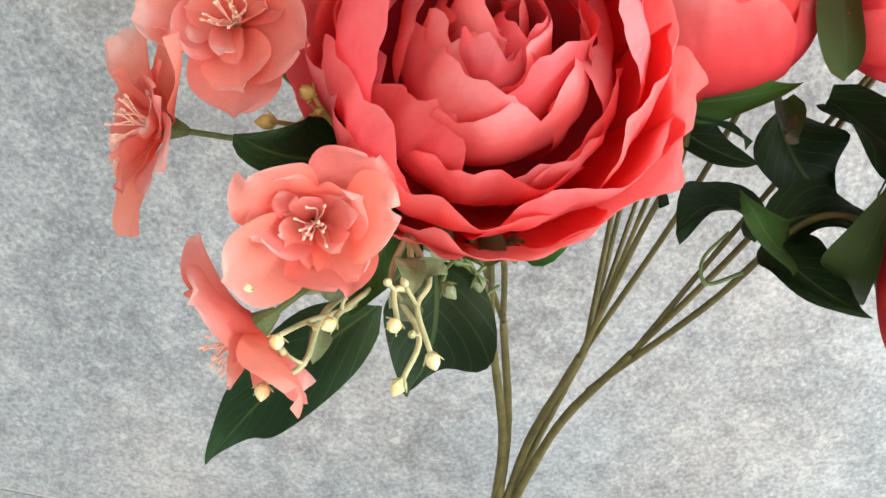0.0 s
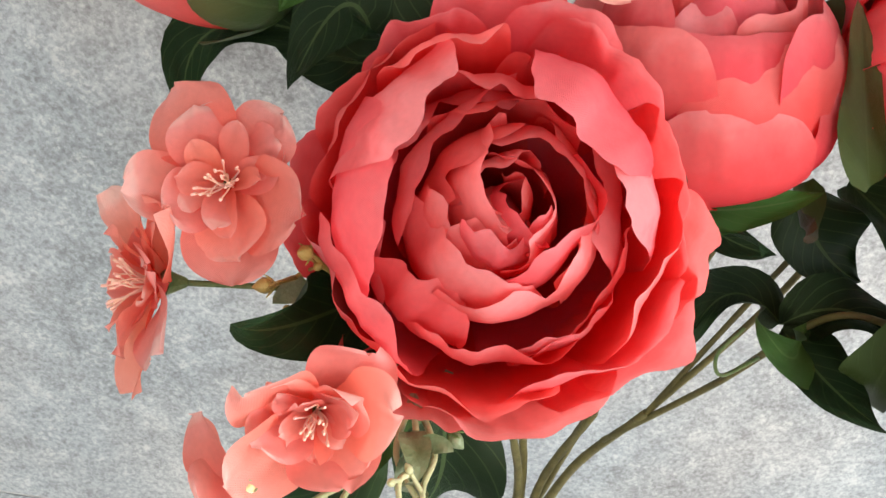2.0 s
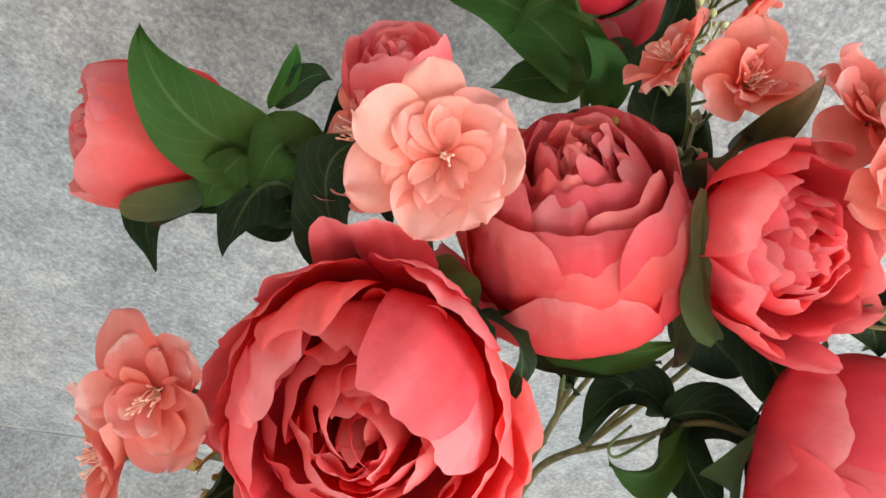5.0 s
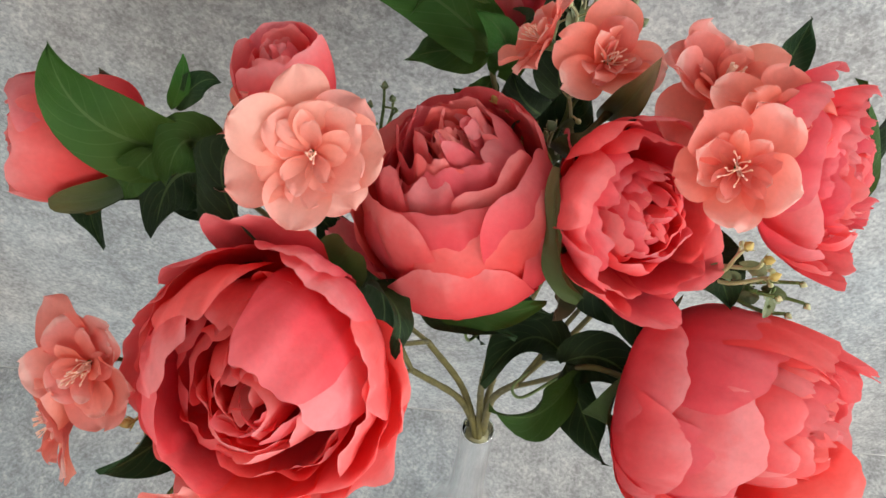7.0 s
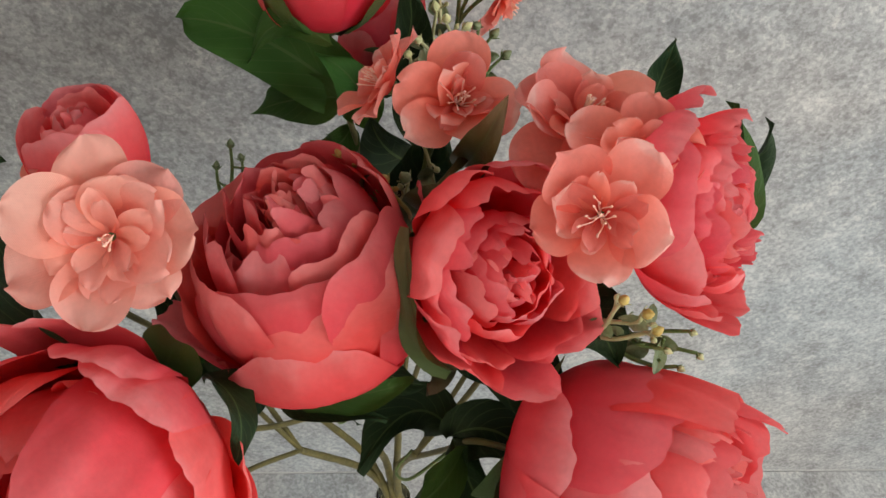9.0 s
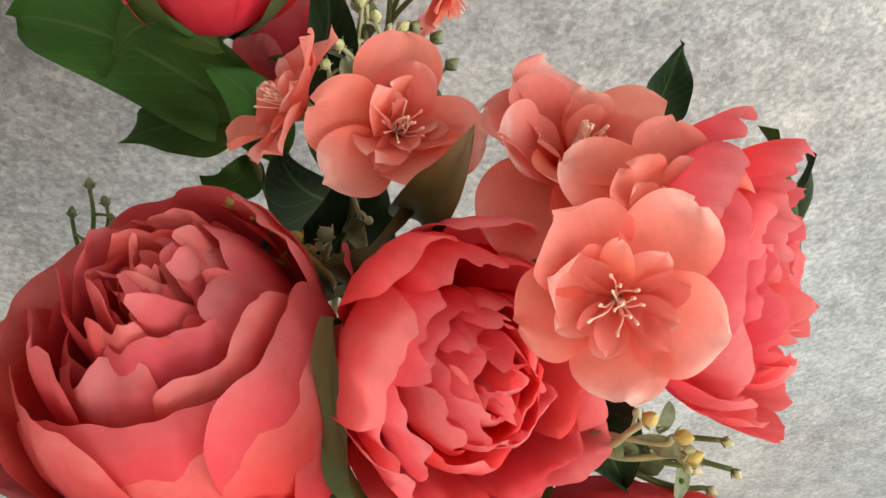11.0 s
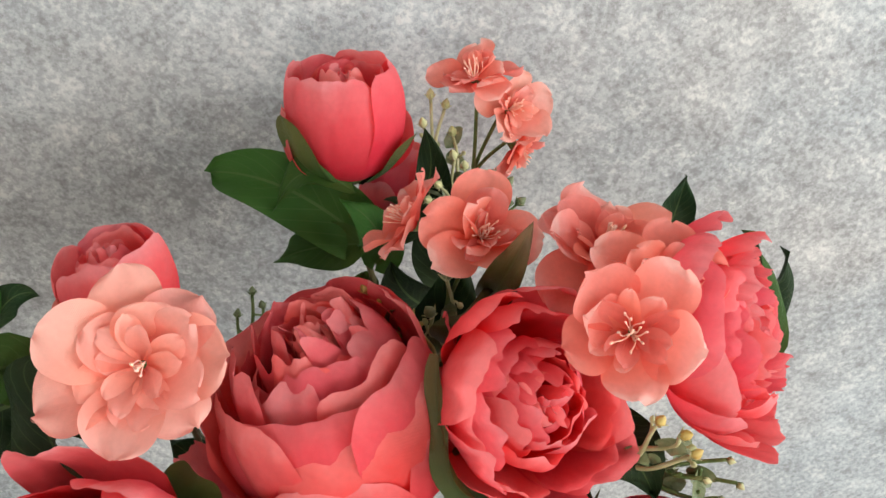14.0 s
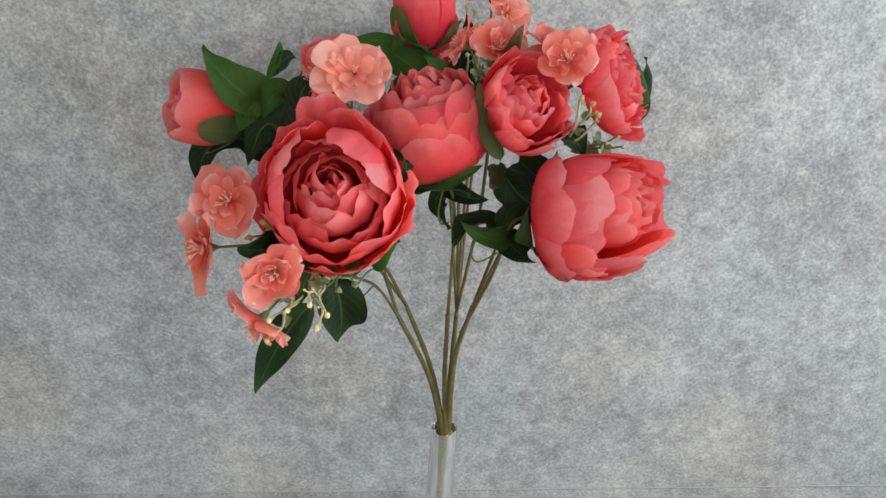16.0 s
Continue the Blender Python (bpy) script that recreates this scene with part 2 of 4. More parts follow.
GLASS, gn, gl, gb = material("clear_glass", 0.02, 0.5)
gb.inputs["Transmission Weight"].default_value = 1.0
gb.inputs["IOR"].default_value = 1.45
gb.inputs["Base Color"].default_value = (0.93, 0.97, 0.97, 1)


# ---------------------------------------------------------------- mesh helpers
def mesh_of(name, verts, faces, mat, uvs=None, smooth=True):
    me = bpy.data.meshes.new(name)
    me.from_pydata([tuple(v) for v in verts], [], faces)
    if uvs is not None:
        layer = me.uv_layers.new(name="UVMap")
        idx = np.empty(len(me.loops), dtype=np.int32)
        me.loops.foreach_get("vertex_index", idx)
        layer.data.foreach_set("uv", np.asarray(uvs, dtype=np.float32)[idx].ravel())
    if smooth:
        me.polygons.foreach_set("use_smooth", [True] * len(me.polygons))
    me.materials.append(mat)
    me.update()
    return me


def part(name, me, parent, label="", m=None):
    ob = new(name, me)
    ob.parent = parent
    if m is not None:
        ob.matrix_local = m
    if label:
        tagged(ob, label)
    return ob


def box(bm, lo, hi):
    lo, hi = Vector(lo), Vector(hi)
    g = bmesh.ops.create_cube(bm, size=1)
    bmesh.ops.scale(bm, vec=hi - lo, verts=g["verts"])
    bmesh.ops.translate(bm, vec=(lo + hi) / 2, verts=g["verts"])


def solid(name, boxes, mat, bevel=0.0):
    bm = bmesh.new()
    for lo, hi in boxes:
        box(bm, lo, hi)
    if bevel:
        bmesh.ops.bevel(bm, geom=list(bm.edges), offset=bevel, segments=2, affect="EDGES")
    me = bpy.data.meshes.new(name)
    bm.to_mesh(me)
    bm.free()
    me.materials.append(mat)
    return me


def grid_faces(nu, nv):
    return [(j * nu + i, j * nu + i + 1, (j + 1) * nu + i + 1, (j + 1) * nu + i) for j in range(nv - 1) for i in range(nu - 1)]


def frame_to(n, twist=0.0):
    """A turn that takes +z to the direction n, spun by twist radians."""
    z = Vector(n).normalized()
    x = Vector((0, 0, 1)).cross(z).normalized()
    return (Matrix((x, z.cross(x), z)).transposed() @ Matrix.Rotation(twist, 3, "Z")).to_4x4()


def spline(points, steps=8):
    """A smooth line through the points."""
    p = [Vector(q) for q in points]
    p = [p[0] * 2 - p[1]] + p + [p[-1] * 2 - p[-2]]
    out = []
    for i in range(1, len(p) - 2):
        a, b, c, d = p[i - 1 : i + 3]
        for k in range(steps):
            t = k / steps
            out.append(0.5 * (2 * b + (c - a) * t + (2 * a - 5 * b + 4 * c - d) * t * t + (3 * b - a - 3 * c + d) * t ** 3))
    return out + [p[-2]]


def tube_data(points, r0, r1, sides=8, steps=8, knots=0.0, rng=None):
    line = spline(points, steps)
    verts, faces = [], []
    u = (line[1] - line[0]).orthogonal().normalized()
    for i, q in enumerate(line):
        d = (line[min(i + 1, len(line) - 1)] - line[max(i - 1, 0)]).normalized()
        u = (u - d * u.dot(d)).normalized()
        w = d.cross(u)
        t = i / (len(line) - 1)
        r = r0 + (r1 - r0) * t
        if knots and rng:
            r *= 1 + rng.uniform(-knots, knots)
        for k in range(sides):
            a = 2 * math.pi * k / sides
            verts.append(q + (u * math.cos(a) + w * math.sin(a)) * r)
    n = len(line)
    for i in range(n - 1):
        for k in range(sides):
            faces.append((i * sides + k, i * sides + (k + 1) % sides, (i + 1) * sides + (k + 1) % sides, (i + 1) * sides + k))
    faces.append(tuple(range(sides))[::-1])
    faces.append(tuple((n - 1) * sides + k for k in range(sides)))
    return verts, faces


def tube(name, points, r0, r1, mat, sides=8, steps=8, knots=0.0, rng=None):
    return mesh_of(name, *tube_data(points, r0, r1, sides, steps, knots, rng), mat)


def joined(name, pieces, mat):
    verts, faces = [], []
    for v, f in pieces:
        k = len(verts)
        verts += v
        faces += [tuple(i + k for i in q) for q in f]
    return mesh_of(name, verts, faces, mat)


def thing(name, at, label, category, group=""):
    ob = new(name)
    ob.empty_display_size = 0.02
    ob.location = at
    tagged(ob, label, category, group)
    return ob


# ---------------------------------------------------------------- petals and leaves
def cup_petal(rng, mat, rm, h, end, half, flare=0.0, ruffle=0.05, lift=0.0, top=0.3, nu=15, nv=13, start=12, tuck=0.0, notch=1.0, name="petal"):
    """A petal that is a piece of a bowl: rm its widest radius, h its depth, end the angle (degrees) at which the bowl stops
    (90: upright, more: closing), half its half width in radians round the axis."""
    ph = [rng.uniform(0, 6.28) for _ in range(6)]
    k1, k2, k3 = rng.uniform(2.2, 3.4), rng.uniform(4.5, 7), rng.uniform(9, 13)
    lean, roll = rng.uniform(-0.12, 0.12), rng.uniform(-0.01, 0.055)
    verts, uvs = [], []
    for j in range(nv):
        s = j / (nv - 1)
        for i in range(nu):
            u = i / (nu - 1) * 2 - 1
            reach = 1 - top * 1.5 * (1 - max(0.0, 1 - abs(u) ** 2.8) ** 0.45)
            reach -= notch * (0.085 * abs(math.cos(k1 * u + ph[0])) ** 9 + 0.04 * abs(math.cos(k2 * 0.8 * u + ph[1])) ** 10)
            reach += ruffle * 0.35 * math.sin(k2 * u + ph[5])
            reach += 0.2 * ruffle * s * (math.sin(17 * u + ph[2]) * math.sin(5 * u + ph[3]))
            v = s * reach
            f = radians(start + (end - start) * v)
            wide = 0.42 + 0.58 * math.sin(min(s / 0.62, 1) * math.pi / 2)
            a = u * half * wide + lean * s
            r = rm * math.sin(f) if f < math.pi / 2 else rm * (1 - (1 - math.sin(f)) * 0.9)
            z = -h * math.cos(f) + lift
            e = max(0.0, (v - 0.6) / 0.4)
            wave = math.sin(k1 * u + ph[2]) * 0.6 + math.sin(k2 * u + ph[3] + 2 * s) * 0.5 + 0.45 * math.sin(k3 * u + ph[4]) * e * e
            r += rm * (flare * e * e + ruffle * 1.5 * s * s * wave * (0.35 + 0.65 * e) + tuck * abs(u) ** 3 * s)
            z += h * ruffle * 0.5 * s * s * math.sin(k2 * u + ph[5]) - h * flare * 0.4 * e * e
            r += rm * s * (0.008 * math.sin(8 * u + ph[0] + 1.5 * s) + 0.004 * math.sin(14 * u + ph[4] - 3 * s))
            lip = max(0.0, (v - 0.82) / 0.18)
            r += rm * roll * lip * lip * (0.6 + 0.4 * math.sin(k1 * u + ph[1]))
            r = max(r, 0.0005)
            verts.append((r * math.cos(a), r * math.sin(a), z))
            uvs.append((i / (nu - 1), v))
    return mesh_of(name, verts, grid_faces(nu, nv), mat, uvs)


def shell_petal(rng, mat, R, tip_r, tip_z, belly_r, belly_z, foot_z, wide, roll=0.05, ruffle=0.04, notch=0.3, top=0.32, nu=25, nv=19, name="petal"):
    """A petal that stands on the flower's foot, swells to the belly and ends at the tip, all in parts of the flower's radius R
    (r out from the axis along +x, z along the axis). roll turns its lip outwards, notch cuts its edge into lobes, top rounds it off."""
    ph = [rng.uniform(0, 6.28) for _ in range(7)]
    k1, k2, k3 = rng.uniform(2.0, 3.2), rng.uniform(4.0, 6.5), rng.uniform(9, 13)
    lean = rng.uniform(-0.1, 0.1)
    where = Vector((rng.uniform(-50, 50), rng.uniform(-50, 50), rng.uniform(-50, 50)))
    p0, p1, p2, p3 = (0.07, foot_z), (belly_r * 1.02, foot_z * 0.97), (belly_r * 1.14, belly_z), (tip_r, tip_z)
    verts, uvs = [], []
    for j in range(nv):
        s = j / (nv - 1)
        for i in range(nu):
            u = i / (nu - 1) * 2 - 1
            reach = 1 - top * (1 - max(0.0, 1 - abs(u) ** 2.6) ** 0.5)
            reach -= notch * (0.15 * abs(math.cos(k1 * u + ph[0])) ** 10 + 0.07 * abs(math.cos(k2 * 0.85 * u + ph[1])) ** 10)
            reach += ruffle * 0.5 * math.sin(k2 * u + ph[5]) + ruffle * 0.14 * math.sin(23 * u + ph[6])
            v = s * reach
            a, b, c, d = (1 - v) ** 3, 3 * v * (1 - v) ** 2, 3 * v * v * (1 - v), v ** 3
            r = a * p0[0] + b * p1[0] + c * p2[0] + d * p3[0]
            z = a * p0[1] + b * p1[1] + c * p2[1] + d * p3[1]
            w = wide * (0.3 + 0.7 * math.sin(min(s / 0.7, 1) * math.pi / 2))
            bend = max(r, 0.72 * belly_r * min(1.0, 0.3 + v), 0.09)
            an = u * w / bend
            e = max(0.0, (v - 0.55) / 0.45)
            wave = 0.55 * math.sin(k1 * u + ph[2]) + 0.5 * math.sin(k2 * u + ph[3] + 2 * s) + 0.3 * math.sin(k3 * u + ph[4]) * e
            out = ruffle * 1.1 * s * s * wave * (0.3 + 0.7 * e) + roll * e ** 3 * (0.7 + 0.3 * math.sin(k1 * u + ph[1]))
            out += 0.05 * s * noise.noise(where + Vector((2.2 * u, 2.4 * v, 0))) + 0.018 * s * noise.noise(where + Vector((7 * u, 4 * v, 3)))
            z += -roll * 0.35 * e ** 3 + ruffle * 0.25 * s * s * math.sin(k2 * u + ph[5])
            x = r - bend * (1 - math.cos(an)) + out * math.cos(an)
            y = bend * math.sin(an) + out * math.sin(an) + lean * s * s * wide
            verts.append((x * R, y * R, z * R))
            uvs.append((i / (nu - 1), v))
    return mesh_of(name, verts, grid_faces(nu, nv), mat, uvs)


def flat_petal(rng, mat, length, width, rise, curl, start=0.08, nu=13, nv=15, name="petal"):
    """A round spoon-shaped petal along +x: rise is its angle above the flat, curl the bend along it."""
    ph = [rng.uniform(0, 6.28) for _ in range(4)]
    verts, uvs = [], []
    skew, full = rng.uniform(-0.1, 0.1), rng.uniform(0.56, 0.64)
    x, z, ang, before = start * length, 0.0, radians(rise), 0.0
    for j in range(nv):
        q = j / (nv - 1)
        s = 0.45 * q + 0.55 * math.sin(math.pi / 2 * q)
        step = (s - before) * length * (1 - start)
        x += math.cos(ang) * step
        z += math.sin(ang) * step
        ang -= radians(curl) * (s - before)
        before = s
        if s < full:
            w = width * (0.2 + 0.8 * math.sin(math.pi / 2 * s / full) ** 1.3)
        else:
            w = width * max(0.03, 1 - ((s - full) / (1 - full)) ** 2.3) ** 0.5
        for i in range(nu):
            u = i / (nu - 1) * 2 - 1
            edge = s * s * (0.15 * math.sin(2.6 * u + ph[0]) + 0.07 * math.sin(5.5 * u + ph[1] + 3 * s)) * width + abs(u) ** 2 * 0.11 * width * math.sin(9 * s + ph[2] + (1.5 if u > 0 else 0))
            cup = (u * u * 0.36 - 0.06) * w * (1 - 0.6 * s) + edge
            verts.append((x - cup * math.sin(ang), u * w + skew * s * s * length, z + cup * math.cos(ang)))
            uvs.append((0.5 + 0.5 * u * w / width, s))
    return mesh_of(name, verts, grid_faces(nu, nv), mat, uvs)


def leaf_mesh(rng, mat, base, mid, tip, width, up, fold=0.4, wave=0.3, point=1.15, nu=9, nv=18, twist=0.0):
    """A leaf along the curve base - mid - tip, its upper face towards up, folded along the midrib."""
    base, mid, tip, up = Vector(base), Vector(mid), Vector(tip), Vector(up)
    ph = [rng.uniform(0, 6.28) for _ in range(3)]
    verts, uvs = [], []
    ctrl = mid * 2 - (base + tip) / 2
    for j in range(nv):
        s = j / (nv - 1)
        c = base * (1 - s) ** 2 + ctrl * 2 * s * (1 - s) + tip * s * s
        d = ((ctrl - base) * (1 - s) + (tip - ctrl) * s).normalized()
        side = d.cross(Matrix.Rotation(twist * s, 3, d) @ up).normalized()
        nrm = side.cross(d).normalized()
        w = width * 1.08 * (math.sin(math.pi * min(1, s ** 0.66 * 0.985 + 0.015)) ** (0.8 * point)) * (1 if s < 0.999 else 0.02)
        for i in range(nu):
            u = i / (nu - 1) * 2 - 1
            z = abs(u) * fold * w + wave * width * (math.sin(7 * s + ph[0] + 2 * u) * abs(u) + 0.5 * math.sin(13 * s + ph[1]) * u * u)
            verts.append(c + side * (u * w * (1 - 0.25 * fold * abs(u))) + nrm * z)
            uvs.append((i / (nu - 1), s))
    return mesh_of("leaf", verts, grid_faces(nu, nv), mat, uvs)


def leaf(owner, seed, mat, base, mid, tip, width, up=(0, -0.3, 1), label="", **kw):
    """A leaf given in world places, made a part of its flower."""
    rng = random.Random(seed)
    o = Vector(owner.location)
    v = [Vector(q) - o for q in (base, mid, tip)]
    return part("leaf", leaf_mesh(rng, mat, *v, width, up, **kw), owner, label)


def tendril(owner, points):
    o = Vector(owner.location)
    part("tendril", tube("tendril", [Vector(q) - o for q in points], 0.0011, 0.0008, TWIG, 7, 8), owner, "thin curled green tendril")


# ---------------------------------------------------------------- flowers
# Single petals: degrees round the face, then in parts of the flower's radius: tip r, tip z, belly r, belly z, half width, roll, ruffle, notch, rounding
OPEN_PETALS = [
    (104, 1.22, 0.42, 0.96, 0.05, 0.5, 0.0, 0.02, 0.0, 0.74), (82, 0.98, 0.48, 0.9, 0.1, 0.42, 0.02, 0.02, 0.05, 0.5), (126, 0.98, 0.4, 0.9, 0.05, 0.42, 0.02, 0.02, 0.05, 0.5),
    (142, 0.96, 0.38, 0.94, 0.0, 0.5, 0.03, 0.03, 0.05, 0.4), (166, 0.93, 0.42, 0.94, 0.0, 0.48, 0.02, 0.03, 0.1, 0.34),
    (188, 1.12, 0.2, 0.96, -0.1, 0.44, 0.05, 0.03, 0.1, 0.4), (222, 0.9, 0.42, 0.92, -0.05, 0.5, 0.03, 0.04, 0.1, 0.34), (256, 1.08, 0.3, 0.96, -0.1, 0.46, 0.06, 0.05, 0.2, 0.36),
    (292, 1.04, 0.36, 1.0, -0.05, 0.66, 0.07, 0.05, 0.2, 0.26), (330, 1.12, 0.36, 1.04, -0.05, 0.58, 0.07, 0.05, 0.2, 0.3), (358, 1.15, 0.3, 1.04, -0.05, 0.44, 0.05, 0.05, 0.2, 0.36),
    (24, 0.94, 0.52, 0.96, 0.05, 0.48, 0.03, 0.03, 0.1, 0.34), (62, 0.92, 0.54, 0.92, 0.1, 0.5, 0.02, 0.03, 0.05, 0.5),
    (58, 0.34, 0.96, 0.94, 0.62, 0.5, 0.02, 0.03, 0.05, 0.46), (30, 0.5, 0.84, 0.94, 0.5, 0.5, 0.02, 0.03, 0.05, 0.42), (122, 0.66, 0.84, 0.88, 0.44, 0.4, 0.03, 0.03, 0.05, 0.46), (158, 0.5, 0.9, 0.95, 0.56, 0.46, 0.02, 0.03, 0.05, 0.46),
    (196, 0.54, 0.82, 0.94, 0.5, 0.54, 0.03, 0.03, 0.1, 0.42), (228, 0.74, 0.62, 0.92, 0.3, 0.52, 0.04, 0.04, 0.1, 0.36), (268, 0.86, 0.5, 0.92, 0.14, 0.66, 0.08, 0.05, 0.2, 0.26),
    (316, 0.92, 0.46, 0.98, 0.14, 0.64, 0.08, 0.045, 0.2, 0.26), (352, 0.86, 0.54, 0.98, 0.24, 0.54, 0.05, 0.04, 0.1, 0.36),
    (284, 0.7, 0.34, 0.76, 0.06, 0.6, 0.0, 0.05, 0.6, 0.26), (336, 0.72, 0.32, 0.78, 0.05, 0.56, 0.0, 0.04, 0.3, 0.28), (100, 0.5, 0.62, 0.72, 0.2, 0.46, 0.0, 0.05, 0.4, 0.34)]
OPEN_HEART = [(6, 0.74, 0.64, 0.34, 0.44), (5, 0.6, 0.44, 0.54, 0.5), (4, 0.5, 0.3, 0.68, 0.5), (4, 0.36, 0.14, 0.75, 0.4), (3, 0.2, -0.06, 0.76, 0.3)]
CUP_PETALS = [
    (10, 0.74, 0.42, 1.0, 0.18, 0.9, 0.0, 0.03, 0.1, 0.26), (48, 0.8, 0.32, 1.04, 0.02, 0.96, -0.02, 0.02, 0.05, 0.26), (80, 0.84, 0.46, 0.97, 0.16, 0.7, 0.0, 0.02, 0.05, 0.3), (326, 0.8, 0.5, 0.96, 0.16, 0.74, 0.0, 0.025, 0.05, 0.32),
    (116, 1.14, 0.42, 0.98, -0.05, 0.44, 0.02, 0.02, 0.0, 0.62), (308, 1.28, 0.16, 0.9, -0.4, 0.42, 0.08, 0.05, 0.1, 0.5), (286, 0.96, 0.5, 1.0, 0.05, 0.66, 0.02, 0.03, 0.2, 0.34),
    (246, 0.9, 0.58, 0.98, 0.1, 0.7, 0.02, 0.03, 0.2, 0.34), (206, 0.8, 0.64, 0.96, 0.25, 0.7, 0.02, 0.04, 0.2, 0.34), (166, 0.76, 0.7, 0.94, 0.3, 0.66, 0.04, 0.04, 0.2, 0.36), (140, 0.74, 0.7, 0.92, 0.36, 0.5, 0.02, 0.03, 0.1, 0.4),
    (16, 0.98, -0.05, 1.07, -0.45, 0.78, -0.02, 0.015, 0.1, 0.46), (340, 0.92, -0.42, 0.96, -0.66, 0.46, 0.04, 0.04, 0.2, 0.42), (322, 1.0, -0.26, 0.94, -0.6, 0.5, 0.05, 0.04, 0.2, 0.36), (82, 1.0, -0.1, 1.0, -0.4, 0.6, 0.02, 0.03, 0.1, 0.4)]
CUP_HEART = [(7, 0.8, 0.62, 0.58, 0.46), (6, 0.68, 0.48, 0.7, 0.44), (6, 0.55, 0.35, 0.77, 0.38), (5, 0.41, 0.22, 0.8, 0.33), (4, 0.24, -0.04, 0.82, 0.28)]
BOWL_PETALS = [
    (266, 1.1, 0.62, 0.98, -0.05, 0.5, 0.04, 0.04, 0.2, 0.54), (304, 1.0, 0.46, 0.98, -0.05, 0.58, 0.04, 0.04, 0.2, 0.36), (346, 0.94, 0.5, 0.96, 0.0, 0.56, 0.03, 0.04, 0.2, 0.36), (26, 0.92, 0.46, 0.96, 0.0, 0.56, 0.03, 0.04, 0.3, 0.36),
    (70, 0.98, 0.42, 0.97, 0.0, 0.56, 0.03, 0.04, 0.2, 0.4), (108, 0.95, 0.5, 0.96, 0.0, 0.54, 0.03, 0.04, 0.3, 0.36), (146, 0.9, 0.6, 0.97, 0.1, 0.5, 0.02, 0.04, 0.1, 0.42),
    (180, 0.95, 0.46, 0.98, 0.0, 0.52, 0.03, 0.04, 0.2, 0.4), (208, 0.92, 0.56, 0.99, 0.05, 0.44, 0.04, 0.04, 0.2, 0.44), (236, 1.0, 0.46, 0.98, -0.05, 0.5, 0.04, 0.04, 0.3, 0.36),
    (40, 0.76, 0.52, 0.86, 0.15, 0.5, 0.02, 0.05, 0.5, 0.3), (92, 0.74, 0.54, 0.86, 0.18, 0.5, 0.02, 0.05, 0.4, 0.34), (136, 0.7, 0.58, 0.84, 0.2, 0.42, 0.02, 0.05, 0.4, 0.36),
    (186, 0.76, 0.54, 0.86, 0.15, 0.46, 0.02, 0.05, 0.4, 0.36), (240, 0.84, 0.38, 0.86, 0.05, 0.5, 0.03, 0.05, 0.4, 0.3), (294, 0.84, 0.36, 0.86, 0.05, 0.54, 0.03, 0.05, 0.4, 0.3), (346, 0.78, 0.46, 0.86, 0.1, 0.48, 0.02, 0.05, 0.5, 0.32)]
BOWL_HEART = [(6, 0.64, 0.5, 0.4, 0.42), (6, 0.5, 0.36, 0.48, 0.36), (5, 0.38, 0.22, 0.54, 0.3), (3, 0.2, -0.06, 0.58, 0.28)]
SIDE_PETALS = [
    (76, 1.0, 0.12, 0.94, -0.1, 0.5, 0.0, 0.04, 0.3, 0.3), (254, 1.16, 0.3, 0.98, -0.1, 0.42, 0.05, 0.04, 0.2, 0.54), (182, 0.98, 0.2, 1.14, -0.15, 0.72, -0.03, 0.02, 0.05, 0.32), (218, 1.0, 0.2, 1.1, -0.15, 0.56, -0.02, 0.03, 0.05, 0.36),
    (144, 1.0, 0.16, 1.06, -0.15, 0.6, 0.0, 0.03, 0.05, 0.36), (108, 1.02, 0.16, 0.98, -0.1, 0.5, 0.03, 0.04, 0.3, 0.32), (40, 0.86, 0.2, 0.88, -0.1, 0.5, 0.02, 0.05, 0.4, 0.3), (8, 0.9, 0.24, 0.9, -0.1, 0.5, 0.04, 0.05, 0.4, 0.3),
    (334, 0.98, 0.24, 0.96, -0.1, 0.5, 0.04, 0.05, 0.4, 0.3), (300, 1.0, 0.22, 0.96, -0.1, 0.5, 0.04, 0.05, 0.4, 0.3), (272, 1.04, 0.26, 0.98, -0.1, 0.46, 0.04, 0.05, 0.4, 0.3), (234, 1.02, 0.24, 1.0, -0.1, 0.44, 0.03, 0.04, 0.3, 0.34)]
SIDE_HEART = [(11, 0.84, 0.78, 0.24, 0.32), (10, 0.74, 0.7, 0.3, 0.3), (9, 0.6, 0.54, 0.34, 0.28), (7, 0.44, 0.36, 0.38, 0.26), (4, 0.24, 0.0, 0.4, 0.28)]
